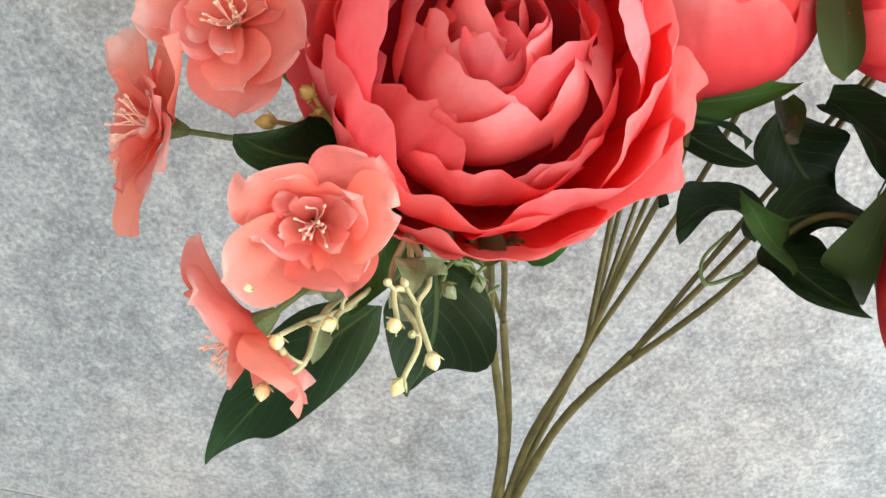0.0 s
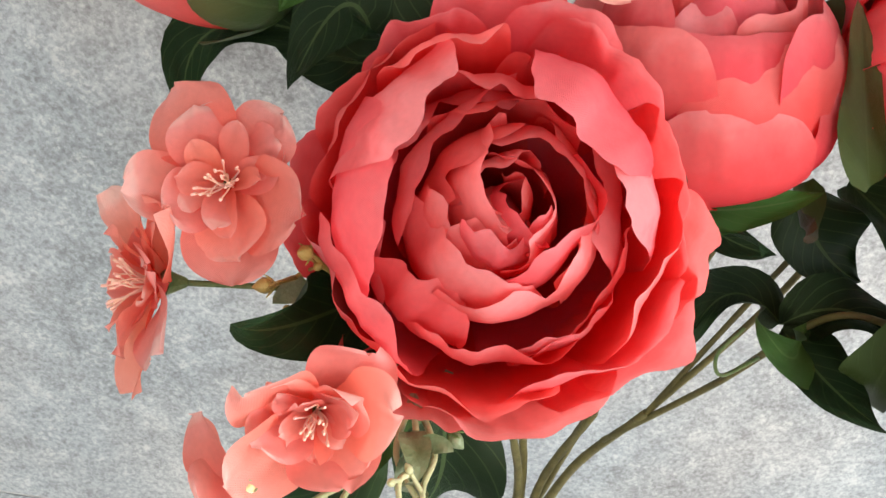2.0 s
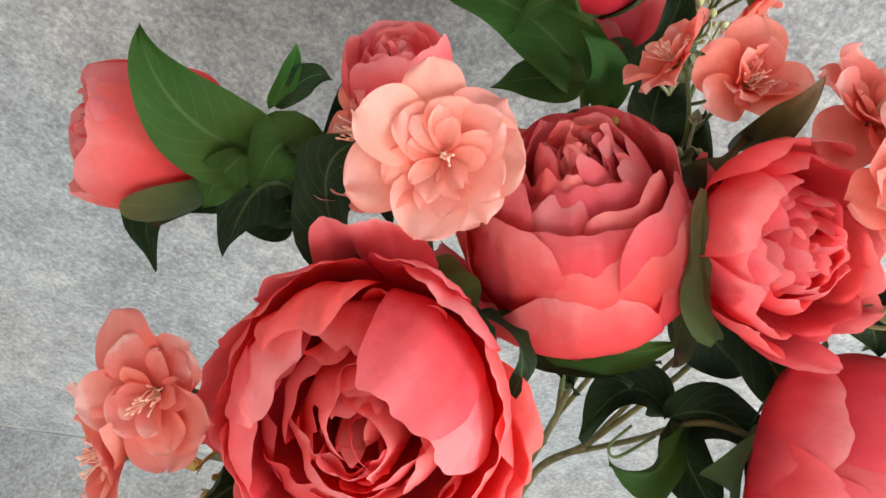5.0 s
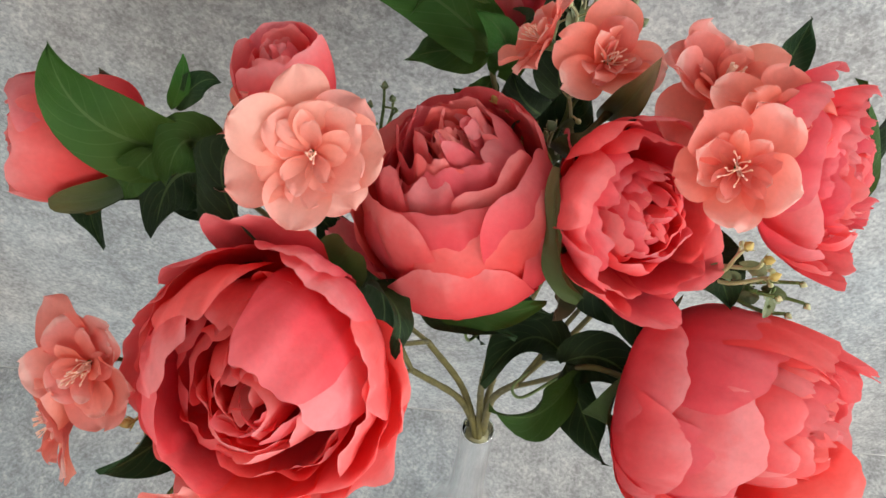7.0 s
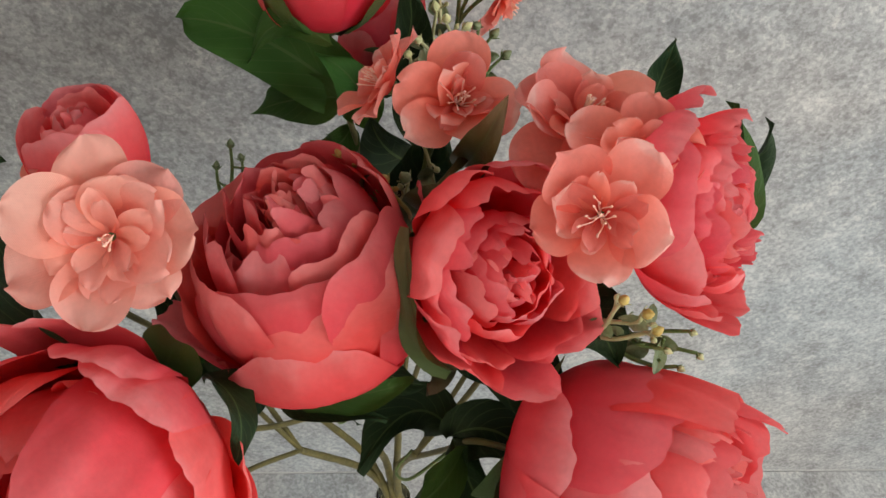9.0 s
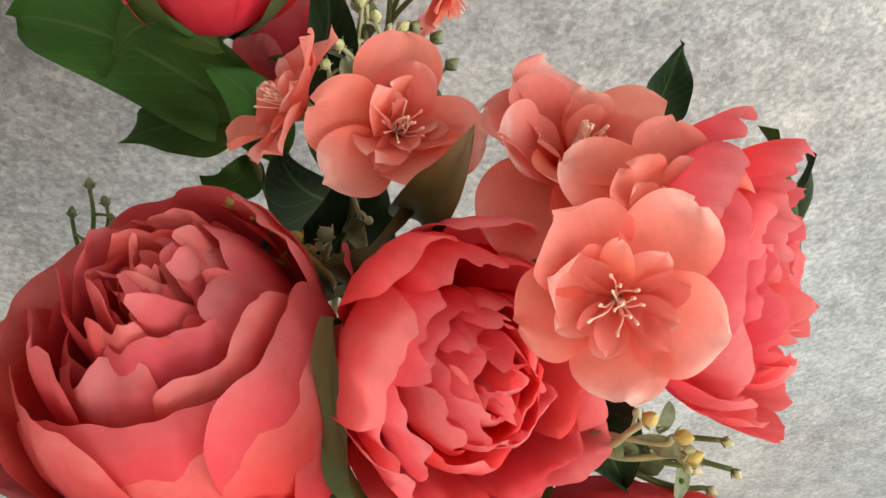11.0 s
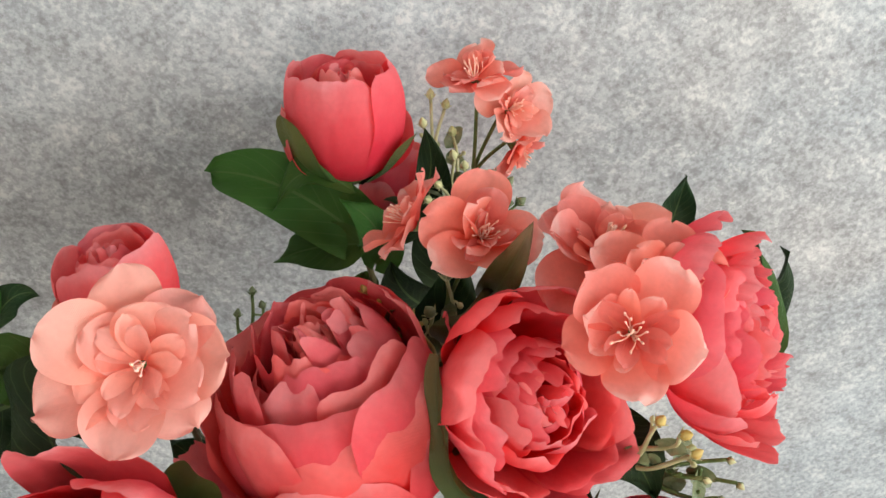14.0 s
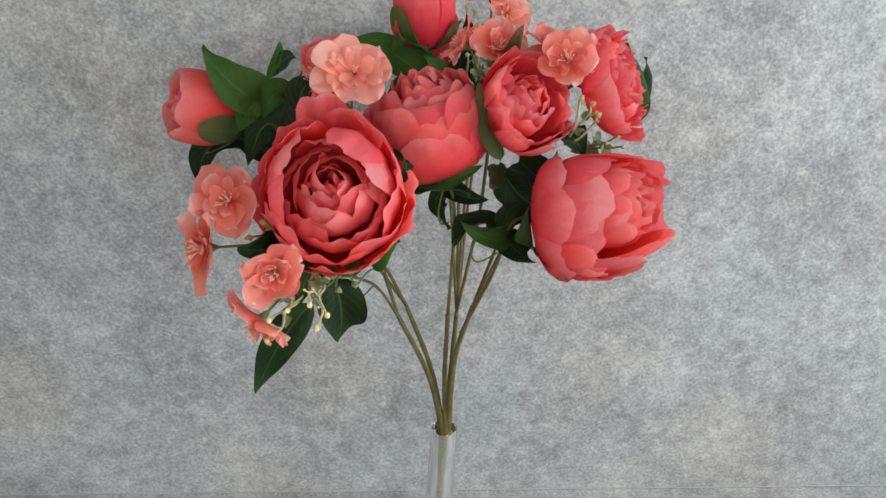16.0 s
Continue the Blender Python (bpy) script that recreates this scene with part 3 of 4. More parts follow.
BROAD_PETALS = [
    (176, 0.7, 0.26, 0.98, -0.2, 0.62, -0.03, 0.03, 0.1, 0.4), (138, 0.68, 0.4, 0.95, -0.15, 0.66, -0.02, 0.03, 0.2, 0.36), (214, 0.86, 0.1, 0.98, -0.28, 0.56, -0.03, 0.03, 0.1, 0.36), (238, 0.94, 0.08, 0.93, -0.3, 0.46, 0.0, 0.03, 0.2, 0.46),
    (92, 0.76, 0.36, 0.92, -0.2, 0.66, 0.0, 0.03, 0.2, 0.32), (160, 0.94, -0.08, 1.0, -0.5, 0.52, -0.03, 0.02, 0.15, 0.46), (204, 0.95, -0.26, 0.96, -0.6, 0.5, -0.02, 0.02, 0.2, 0.46),
    (228, 0.96, -0.44, 0.94, -0.7, 0.4, 0.0, 0.03, 0.1, 0.5), (122, 0.92, -0.22, 0.96, -0.55, 0.54, 0.0, 0.03, 0.3, 0.4), (254, 0.96, 0.24, 0.92, -0.25, 0.46, 0.04, 0.04, 0.3, 0.46), (278, 0.92, 0.5, 0.9, -0.15, 0.56, 0.04, 0.04, 0.2, 0.36),
    (56, 0.74, 0.74, 0.9, 0.0, 0.54, 0.02, 0.04, 0.2, 0.4), (32, 0.62, 1.02, 0.9, 0.15, 0.48, 0.02, 0.04, 0.2, 0.46), (354, 0.62, 0.84, 0.9, 0.1, 0.66, 0.02, 0.04, 0.2, 0.34), (314, 0.64, 0.88, 0.92, 0.1, 0.66, 0.0, 0.03, 0.1, 0.36),
    (264, 0.46, 1.02, 0.92, 0.36, 0.66, -0.02, 0.02, 0.05, 0.36), (240, 0.72, 0.6, 0.9, 0.1, 0.46, 0.0, 0.03, 0.1, 0.36),
    (42, 0.5, 0.76, 0.7, 0.2, 0.36, 0.0, 0.04, 0.5, 0.3), (72, 0.52, 0.6, 0.7, 0.15, 0.36, 0.0, 0.04, 0.5, 0.3)]
BROAD_HEART = [(7, 0.66, 0.52, 0.6, 0.4), (6, 0.52, 0.38, 0.7, 0.36), (5, 0.38, 0.24, 0.74, 0.3), (4, 0.22, -0.05, 0.76, 0.28)]


# Smooth wide petals wrapped round a bud
BUD_PETALS = [
    (30, 0.74, 0.7, 0.98, 0.3, 0.86, 0.0, 0.03, 0.2, 0.26), (92, 0.72, 0.74, 0.95, 0.34, 0.86, 0.02, 0.03, 0.25, 0.28), (160, 0.72, 0.7, 0.98, 0.3, 0.72, 0.0, 0.03, 0.2, 0.26), (222, 0.74, 0.74, 0.97, 0.3, 0.7, 0.03, 0.03, 0.25, 0.28),
    (294, 0.78, 0.68, 0.99, 0.25, 0.72, 0.03, 0.03, 0.2, 0.26), (76, 1.0, -0.1, 1.04, -0.55, 0.6, -0.02, 0.02, 0.2, 0.34), (222, 0.98, 0.1, 1.03, -0.5, 0.6, 0.0, 0.02, 0.2, 0.36)]
BUD_HEART = [(4, 0.72, 0.5, 0.66, 0.6), (3, 0.5, 0.24, 0.68, 0.5), (3, 0.3, -0.05, 0.66, 0.36)]


def bloom(owner, m, R, mat, seed, sepals, sepal_end, squash, sepal_half, shells, foot, heart, core):
    """Petals and sepals of one large flower, in the frame m (its face looks along m's z)."""
    rng = random.Random(seed)
    flat = m @ Matrix.Diagonal((*squash, 1))
    for deg, tip_r, tip_z, belly_r, belly_z, wide, roll, ruffle, notch, top in shells:
        me = shell_petal(rng, mat, R, tip_r, tip_z, belly_r, belly_z, foot, wide, roll, ruffle, notch, top, 33, 23)
        part("petal", me, owner, "", flat @ Matrix.Rotation(radians(deg), 4, "Z"))
    # the heart: rings of lobed petals that lean over one another towards the middle
    for count, belly_r, tip_r, tip_z, wide in heart:
        turn = rng.uniform(0, 6.28)
        for i in range(count):
            a = turn + 2 * math.pi * i / count + rng.uniform(-0.22, 0.22)
            me = shell_petal(rng, mat, R, tip_r * rng.uniform(0.7, 1.15), tip_z + rng.uniform(-0.11, 0.08), belly_r * rng.uniform(0.92, 1.06), tip_z * 0.45, foot * 0.7,
                             wide * rng.uniform(0.85, 1.3), rng.uniform(-0.03, 0.04), 0.045, rng.choice((0.2, 0.5, 0.9)), rng.uniform(0.24, 0.36), 23, 15)
            shift = Matrix.Translation((core[0] * R, core[1] * R, 0))
            part("petal", me, owner, "", flat @ shift @ Matrix.Rotation(a, 4, "Z") @ Matrix.Rotation(rng.uniform(-0.25, 0.25) * belly_r, 4, "X") @ Matrix.Rotation(rng.uniform(-0.2, 0.2) * belly_r, 4, "Y"))
    for i in range(sepals):
        a = 2 * math.pi * i / max(sepals, 1) + rng.uniform(-0.3, 0.3)
        me = cup_petal(rng, SEPAL, R * 1.1, R * -foot * 1.06, sepal_end * rng.uniform(0.8, 1.2), sepal_half, 0.04, 0.02, 0.0, 0.58, 17, 13, 4, 0.05, 0.0, "sepal")
        part("sepal", me, owner, "olive-green sepal", flat @ Matrix.Rotation(a, 4, "Z"))


def peony(label, at, n, R, mat, seed, stem, twist=0.0, name="peony", sepals=5, sepal_end=62, group="peonies of the bouquet", stem_r=0.0017, squash=(1, 1, 1), sepal_half=0.36, shells=(), foot=-0.8, heart=(), core=(0, 0)):
    owner = thing(name, at, label, "flower", group)
    m = frame_to(n, twist)
    bloom(owner, m, R, mat, seed, sepals, sepal_end, squash, sepal_half, shells, foot, heart, core)
    nn, o = Vector(n).normalized(), Vector(at)
    depth = -foot * R * 0.98 * squash[2]
    pts = [Vector(q) - o for q in stem] + [-nn * (depth + 0.03), -nn * depth * 0.93]
    part("stem", tube("stem", pts, stem_r * 1.15, stem_r, STEM, 8, 8, 0.05, random.Random(seed)), owner, "olive plastic stem")
    # small receptacle under the petals
    bm = bmesh.new()
    bmesh.ops.create_uvsphere(bm, u_segments=12, v_segments=8, radius=0.0075, matrix=m @ Matrix.Translation((0, 0, -depth)) @ Matrix.Diagonal((1, 1, 0.7, 1)))
    me = bpy.data.meshes.new("receptacle")
    bm.to_mesh(me)
    bm.free()
    me.materials.append(TWIG)
    part("receptacle", me, owner)
    return owner


def blossom(spray, at, n, R, mat, seed, outer=5, inner=8, twist=0.0, open_=18, stamens=15, node=None, second=4):
    """One small double blossom of a spray: a part whose petals and stamens are its own pieces."""
    rng = random.Random(seed)
    o = Vector(spray.location)
    m = frame_to(n, twist)
    m.translation = Vector(at) - o
    # calyx carries the petals
    bm = bmesh.new()
    bmesh.ops.create_cone(bm, segments=10, radius1=R * 0.05, radius2=R * 0.14, depth=R * 0.22, cap_ends=True, matrix=Matrix.Translation((0, 0, -R * 0.1)))
    me = bpy.data.meshes.new("blossom")
    bm.to_mesh(me)
    bm.free()
    me.materials.append(TWIG)
    cup = part("blossom", me, spray, "peach cloth blossom", m)
    for i in range(outer):
        a = 2 * math.pi * i / outer + rng.uniform(-0.12, 0.12)
        me = flat_petal(rng, mat, R * rng.uniform(0.86, 1.16), R * rng.uniform(0.38, 0.47), open_ + rng.uniform(-16, 16), rng.uniform(-20, 50))
        part("petal", me, cup, "", Matrix.Rotation(a, 4, "Z") @ Matrix.Rotation(rng.uniform(-0.35, 0.35), 4, "X"))
    for i in range(second):
        a = 2 * math.pi * (i + 0.5) / second + rng.uniform(-0.15, 0.15)
        me = flat_petal(rng, mat, R * rng.uniform(0.66, 0.82), R * rng.uniform(0.29, 0.36), open_ + 11 + rng.uniform(-8, 10), rng.uniform(-20, 35))
        part("petal", me, cup, "", Matrix.Translation((0, 0, R * 0.05)) @ Matrix.Rotation(a, 4, "Z") @ Matrix.Rotation(rng.uniform(-0.45, 0.45), 4, "X"))
    for i in range(inner):
        a = 2 * math.pi * i / inner + rng.uniform(-0.2, 0.2)
        me = flat_petal(rng, mat, R * rng.uniform(0.48, 0.66), R * rng.uniform(0.12, 0.175), open_ + 17 + rng.uniform(-14, 16), rng.uniform(-10, 40), nu=11, nv=12)
        part("petal", me, cup, "", Matrix.Translation((0, 0, R * 0.08)) @ Matrix.Rotation(a, 4, "Z") @ Matrix.Rotation(rng.uniform(-0.5, 0.5), 4, "X"))
    for i in range(stamens):
        a, t = rng.uniform(0, 6.28), radians(rng.uniform(2, 34))
        d = Vector((math.cos(a) * math.sin(t), math.sin(a) * math.sin(t), math.cos(t)))
        bend = Vector((rng.uniform(-1, 1), rng.uniform(-1, 1), 0)) * R * 0.06
        L = R * rng.uniform(0.34, 0.48)
        v, f = tube_data([(0, 0, 0), d * L * 0.55 + bend, d * L], R * 0.0105, R * 0.008, 5, 3)
        v2, f2 = tube_data([d * L * 0.97, d * L * 1.02, d * L * 1.09], R * 0.017, R * 0.014, 5, 2)
        part("stamen", joined("stamen", [(v, f), (v2, f2)], STAMEN), cup, "", Matrix.Translation((0, 0, R * 0.06)))
    if node is not None:
        nn = Vector(n).normalized()
        a, b = Vector(node) - o, m.translation - nn * R * 0.2
        mid = (a + b) / 2 - nn * R * 0.35 + Vector((0, 0, 0.004))
        part("stalk", tube("stalk", [a, mid, b, b + nn * R * 0.12], 0.0013, 0.0011, TWIG, 7), spray, "thin green stalk")


def ellipsoid(a, b, r, sides=8, rows=7):
    a, b = Vector(a), Vector(b)
    d = (b - a).normalized()
    u = d.orthogonal().normalized()
    w = d.cross(u)
    verts, faces = [], []
    for j in range(rows):
        t = j / (rows - 1)
        rr = r * max(0.06, math.sin(math.pi * (0.04 + 0.92 * t) ** 0.85))
        for k in range(sides):
            an = 2 * math.pi * k / sides
            verts.append(a + (b - a) * t + (u * math.cos(an) + w * math.sin(an)) * rr)
    for j in range(rows - 1):
        for k in range(sides):
            faces.append((j * sides + k, j * sides + (k + 1) % sides, (j + 1) * sides + (k + 1) % sides, (j + 1) * sides + k))
    faces.append(tuple(range(sides))[::-1])
    faces.append(tuple((rows - 1) * sides + k for k in range(sides)))
    return verts, faces


def sprig(owner, seed, base, tips, twig=PALE_TWIG, bud_mat=BUD_CREAM, size=0.0042, leaves=3):
    """A plastic filler twig: bent stalks from one foot, each ending in a star-shaped cup with an oval bud."""
    rng = random.Random(seed)
    o = Vector(owner.location)
    base = Vector(base) - o
    tips = [Vector(t) - o for t in tips]
    lines = []
    for t in tips:
        reach = (t - base).length
        j = Vector((rng.uniform(-1, 1), rng.uniform(-1, 1), rng.uniform(-0.6, 0.6))) * reach * 0.16
        k = Vector((rng.uniform(-1, 1), rng.uniform(-1, 1), rng.uniform(-0.6, 0.6))) * reach * 0.1
        lines.append(tube_data([base, base * 0.6 + t * 0.4 + j, base * 0.25 + t * 0.75 + k, t], 0.0013, 0.0009, 6, 5))
        # a short side shoot
        e = Vector((rng.uniform(-1, 1), rng.uniform(-1, 0.3), rng.uniform(0.1, 1))).normalized() * size * rng.uniform(1.6, 2.6)
        q = base * 0.25 + t * 0.75 + k
        lines.append(tube_data([q, q + e * 0.5 + k * 0.15, q + e], 0.0008, 0.0006, 6, 4))
        lines.append(ellipsoid(q + e * 0.95, q + e * (1 + 1.1 * size / e.length), size * 0.42))
    twig_ob = part("twig", joined("twig", lines, twig), owner, "plastic filler twig with oval buds")
    for t in tips:
        d = (t - base).normalized()
        d = (d + Vector((rng.uniform(-0.7, 0.7), rng.uniform(-0.7, 0.5), rng.uniform(-0.5, 0.5)))).normalized()
        star = []
        u = d.orthogonal().normalized()
        w = d.cross(u)
        for k in range(5):
            a = 2 * math.pi * k / 5
            e = u * math.cos(a) + w * math.sin(a)
            star.append(tube_data([t, t + d * size * 0.4 + e * size * 0.6, t + d * size * 0.9 + e * size * 1.05], size * 0.2, size * 0.05, 5, 3))
        part("bud_cup", joined("bud_cup", star, twig), twig_ob)
        part("bud", mesh_of("bud", *ellipsoid(t, t + d * size * 1.9, size * 0.72), bud_mat), twig_ob, "oval plastic bud")
    for k in range(leaves):
        t = tips[k % len(tips)]
        s = rng.uniform(0.25, 0.7)
        a = base + (t - base) * s
        d = Vector((rng.uniform(-1, 1), rng.uniform(-1, 0.4), rng.uniform(-0.6, 1))).normalized()
        L = rng.uniform(0.011, 0.019)
        me = leaf_mesh(rng, SPRIG_LEAF, a, a + d * L * 0.5 + Vector((0, 0, 0.002)), a + d * L, L * 0.28, Vector((0.2, -1, 0.5)), 0.3, 0.05, 0.8, 7, 9)
        part("sprig_leaf", me, twig_ob, "pale green plastic leaf")


# ---------------------------------------------------------------- room
tagged(new("table_top", solid("table_top", [((-1.3, -1.35, -0.03), (1.78, -0.002, 0.0))], CONCRETE, 0.0006)), "grey concrete-look table board under the wall board", "table top", kind="structure")
tagged(new("wall_north", solid("wall_north", [((-1.5, 0.0, -0.75), (2.0, 0.12, 1.85))], CONCRETE)), "mottled grey concrete-look wall board behind the bouquet", "wall", kind="structure")
# added strip near the boards' grey: fills the groove, keeping its shade faint
tagged(new("seam_strip", solid("seam_strip", [((-1.3, -0.0018, 0.0), (1.78, 0.0, 0.0009))], plastic("seam_shadow_filler", (0.36, 0.355, 0.34), (0.5, 0.49, 0.47), 0.8, 14))), "thin grey filler strip added in the joint between wall board and table", "trim", kind="structure")
tagged(new("wall_west", solid("wall_west", [((-1.62, -3.2, -0.75), (-1.5, 0.12, 1.85))], PLASTER)), "plain white plaster wall", "wall", kind="structure")
tagged(new("wall_east", solid("wall_east", [((2.0, -3.2, -0.75), (2.12, -1.9, 1.85)), ((2.0, -0.4, -0.75), (2.12, 0.12, 1.85)), ((2.0, -1.9, -0.75), (2.12, -0.4, 0.7)), ((2.0, -1.9, 1.7), (2.12, -0.4, 1.85))], PLASTER)), "white plaster wall with a window opening", "wall", kind="structure")
# out of view; its opening is made up to hold the front fill lamp
tagged(new("wall_south", solid("wall_south", [((-1.62, -3.32, -0.75), (-0.5, -3.2, 1.85)), ((1.7, -3.32, -0.75), (2.12, -3.2, 1.85)), ((-0.5, -3.32, -0.75), (1.7, -3.2, 1.0)), ((-0.5, -3.32, 1.8), (1.7, -3.2, 1.85))], PLASTER)), "unseen white plaster wall with a wide opening added for the front fill light", "wall", kind="structure")
tagged(new("floor", solid("floor", [((-1.62, -3.32, -0.85), (2.12, 0.12, -0.75))], BOARDS)), "pale wooden floor", "floor", kind="structure")
tagged(new("ceiling", solid("ceiling", [((-1.62, -3.32, 1.85), (2.12, 0.12, 1.95))], PLASTER)), "plain white ceiling", "ceiling", kind="structure")
for k in range(4):
    x, y = (-1.22, 1.7)[k % 2], (-1.27, -0.09)[k // 2]
    tagged(new("table_leg", solid("table_leg", [((x - 0.03, y - 0.03, -0.75), (x + 0.03, y + 0.03, -0.03))], FRAME, 0.003)), "plain white square leg carrying the table board", "table leg", "legs under the table board")

# ---------------------------------------------------------------- bottle and main stems
NX, NY, NZ = 0.2365, -0.155, 0.253


def bottle():
    owner = thing("glass_bottle", (NX, NY, 0.0), "clear glass bottle vase with a narrow flared neck", "vase")
    prof = [(0.0, 0.006), (0.036, 0.006), (0.042, 0.014), (0.0435, 0.03), (0.04, 0.05), (0.028, 0.075), (0.0195, 0.1), (0.0172, 0.14), (0.016, 0.19), (0.0155, NZ - 0.003),
            (0.0162, NZ), (0.017, NZ - 0.001), (0.0172, NZ - 0.003), (0.0173, 0.19), (0.0186, 0.14), (0.021, 0.1), (0.0298, 0.075), (0.042, 0.05), (0.0455, 0.03), (0.044, 0.008), (0.038, 0.0), (0.0, 0.0)]
    seg = 40
    verts, faces = [], []
    for r, z in prof:
        for k in range(seg):
            a = 2 * math.pi * k / seg
            verts.append((max(r, 1e-5) * math.cos(a), max(r, 1e-5) * math.sin(a), z))
    for j in range(len(prof) - 1):
        for k in range(seg):
            faces.append((j * seg + k, j * seg + (k + 1) % seg, (j + 1) * seg + (k + 1) % seg, (j + 1) * seg + k))
    ob = part("body", mesh_of("body", verts, faces, GLASS), owner)
    ob.visible_shadow = False


bottle()

FORK_LA, FORK_LB = (0.168, -0.222, 0.462), (0.178, -0.192, 0.458)
FORK_M, FORK_R, FORK_B = (0.223, -0.225, 0.466), (0.248, -0.236, 0.483), (0.237, -0.191, 0.45)
trunk = thing("bouquet_trunk", (NX, NY, 0.02), "olive plastic main stems bound together, standing in the bottle", "stem bundle")
o = Vector(trunk.location)
part("core", tube("core", [Vector(q) - o for q in ((NX - 0.004, NY + 0.004, 0.012), (NX - 0.002, NY, 0.13), (NX, NY - 0.001, 0.2445))], 0.0095, 0.0118, plastic("grey_olive_core", (0.12, 0.11, 0.05), (0.17, 0.155, 0.08), 0.6, 40), 12), trunk, "thick dull olive core inside the bottle neck")
for k, (fork, bend) in enumerate(((FORK_LA, (0.21, -0.178, 0.35)), (FORK_LB, (0.213, -0.17, 0.355)), (FORK_M, (0.23, -0.175, 0.35)), (FORK_R, (0.238, -0.196, 0.385)), (FORK_B, (0.238, -0.17, 0.36)))):
    foot = Vector((NX + (-0.005, -0.003, 0.001, 0.005, 0.002)[k], NY + (0.002, -0.005, -0.006, -0.003, 0.005)[k], 0.235))
    part("main_stem", tube("main_stem", [foot - o, foot + Vector((0, 0, 0.02)) - o, Vector(bend) - o, Vector(fork) - o], 0.0042, 0.0026, STEM, 9, 10, 0.07, random.Random(40 + k)), trunk)

# ---------------------------------------------------------------- peonies
A = peony("large open coral cloth peony with a ruffled cup", (0.102, -0.352, 0.664), (-0.1, -0.77, 0.63), 0.065, CORAL, 11, [FORK_LB, (0.15, -0.25, 0.54)], shells=OPEN_PETALS, foot=-0.76, squash=(0.92, 1.03, 1), heart=OPEN_HEART, core=(0.04, -0.02))
leaf(A, 1, LEAF_DARK, (0.075, -0.33, 0.61), (0.047, -0.377, 0.622), (0.029, -0.402, 0.636), 0.016, (0.1, -0.8, 0.6))
leaf(A, 2, LEAF_MID, (0.182, -0.288, 0.646), (0.21, -0.302, 0.66), (0.238, -0.304, 0.676), 0.011, (0, -0.6, 0.8), twist=0.3)
leaf(A, 3, LEAF_DARK, (0.172, -0.292, 0.645), (0.2, -0.303, 0.65), (0.227, -0.307, 0.646), 0.0105, (0, -0.5, 0.85), twist=-0.6)
leaf(A, 40, LEAF_DARK, (0.145, -0.3, 0.672), (0.163, -0.325, 0.685), (0.163, -0.343, 0.672), 0.01, (0.6, -0.3, 0.7))
leaf(A, 4, LEAF_MID, (0.115, -0.33, 0.61), (0.135, -0.355, 0.605), (0.16, -0.36, 0.625), 0.014, (0, -0.7, -0.6))
leaf(A, 5, LEAF_DARK, (0.09, -0.30, 0.68), (0.07, -0.28, 0.72), (0.085, -0.27, 0.74), 0.018, (-0.4, -0.8, 0.4))

B = peony("deep coral peony cup facing upwards with dense frilled heart", (0.188, -0.257, 0.7), (-0.33, 0.12, 0.93), 0.055, DEEP, 23, [FORK_M, (0.222, -0.24, 0.56)], sepals=3, sepal_end=44, shells=CUP_PETALS, foot=-1.0, heart=CUP_HEART, core=(-0.1, -0.04))
leaf(B, 6, LEAF_DARK, (0.19, -0.26, 0.65), (0.178, -0.29, 0.652), (0.168, -0.3, 0.662), 0.007, (0, -0.8, -0.4))

C = peony("rose-coral peony bowl with many notched inner petals", (0.273, -0.282, 0.727), (0.3, -0.7, 0.64), 0.047, ROSE, 37, [FORK_B, (0.25, -0.215, 0.58)], squash=(0.76, 1, 1), shells=BOWL_PETALS, heart=BOWL_HEART)
leaf(C, 8, OLIVE, (0.255, -0.215, 0.69), (0.243, -0.25, 0.73), (0.262, -0.225, 0.745), 0.013, (-0.8, -0.5, 0.3))
leaf(C, 9, OLIVE, (0.254, -0.305, 0.683), (0.237, -0.301, 0.714), (0.233, -0.272, 0.742), 0.0095, (-0.65, -0.75, 0.0))
leaf(C, 10, LEAF_DARK, (0.28, -0.25, 0.66), (0.295, -0.29, 0.655), (0.315, -0.32, 0.645), 0.02, (0, -0.8, 0.6))

D = peony("deep coral peony turned sideways with narrow frilled petals", (0.364, -0.258, 0.744), (0.75, -0.5, 0.43), 0.052, ROSE, 41, [FORK_R, (0.285, -0.24, 0.59)], squash=(0.64, 1, 1), shells=SIDE_PETALS, foot=-0.55, heart=SIDE_HEART)
leaf(D, 11, LEAF_MID, (0.372, -0.225, 0.69), (0.39, -0.23, 0.725), (0.379, -0.22, 0.772), 0.017, (0.5, -0.8, 0.1))
leaf(D, 12, LEAF_DARK, (0.375, -0.205, 0.69), (0.398, -0.215, 0.725), (0.403, -0.215, 0.758), 0.016, (0.3, -0.9, 0.1))
leaf(D, 13, LEAF_DARK, (0.353, -0.19, 0.745), (0.358, -0.182, 0.758), (0.362, -0.176, 0.775), 0.01, (0, -0.95, 0.2))

E_ = peony("large coral peony with broad overlapping outer petals", (0.342, -0.34, 0.645), (0.83, -0.45, 0.34), 0.06, CORAL, 53, [(0.24, -0.216, 0.436), (0.262, -0.265, 0.54)], shells=BROAD_PETALS, foot=-0.95, heart=BROAD_HEART, core=(0.06, 0.06))
leaf(E_, 14, LEAF_DARK, (0.262, -0.286, 0.598), (0.238, -0.278, 0.604), (0.212, -0.309, 0.597), 0.016, (0.1, -0.6, 0.8), twist=1.0)
leaf(E_, 15, LEAF_MID, (0.267, -0.298, 0.6), (0.242, -0.335, 0.615), (0.214, -0.346, 0.638), 0.0125, (0.2, -0.5, 0.8), twist=-0.9)
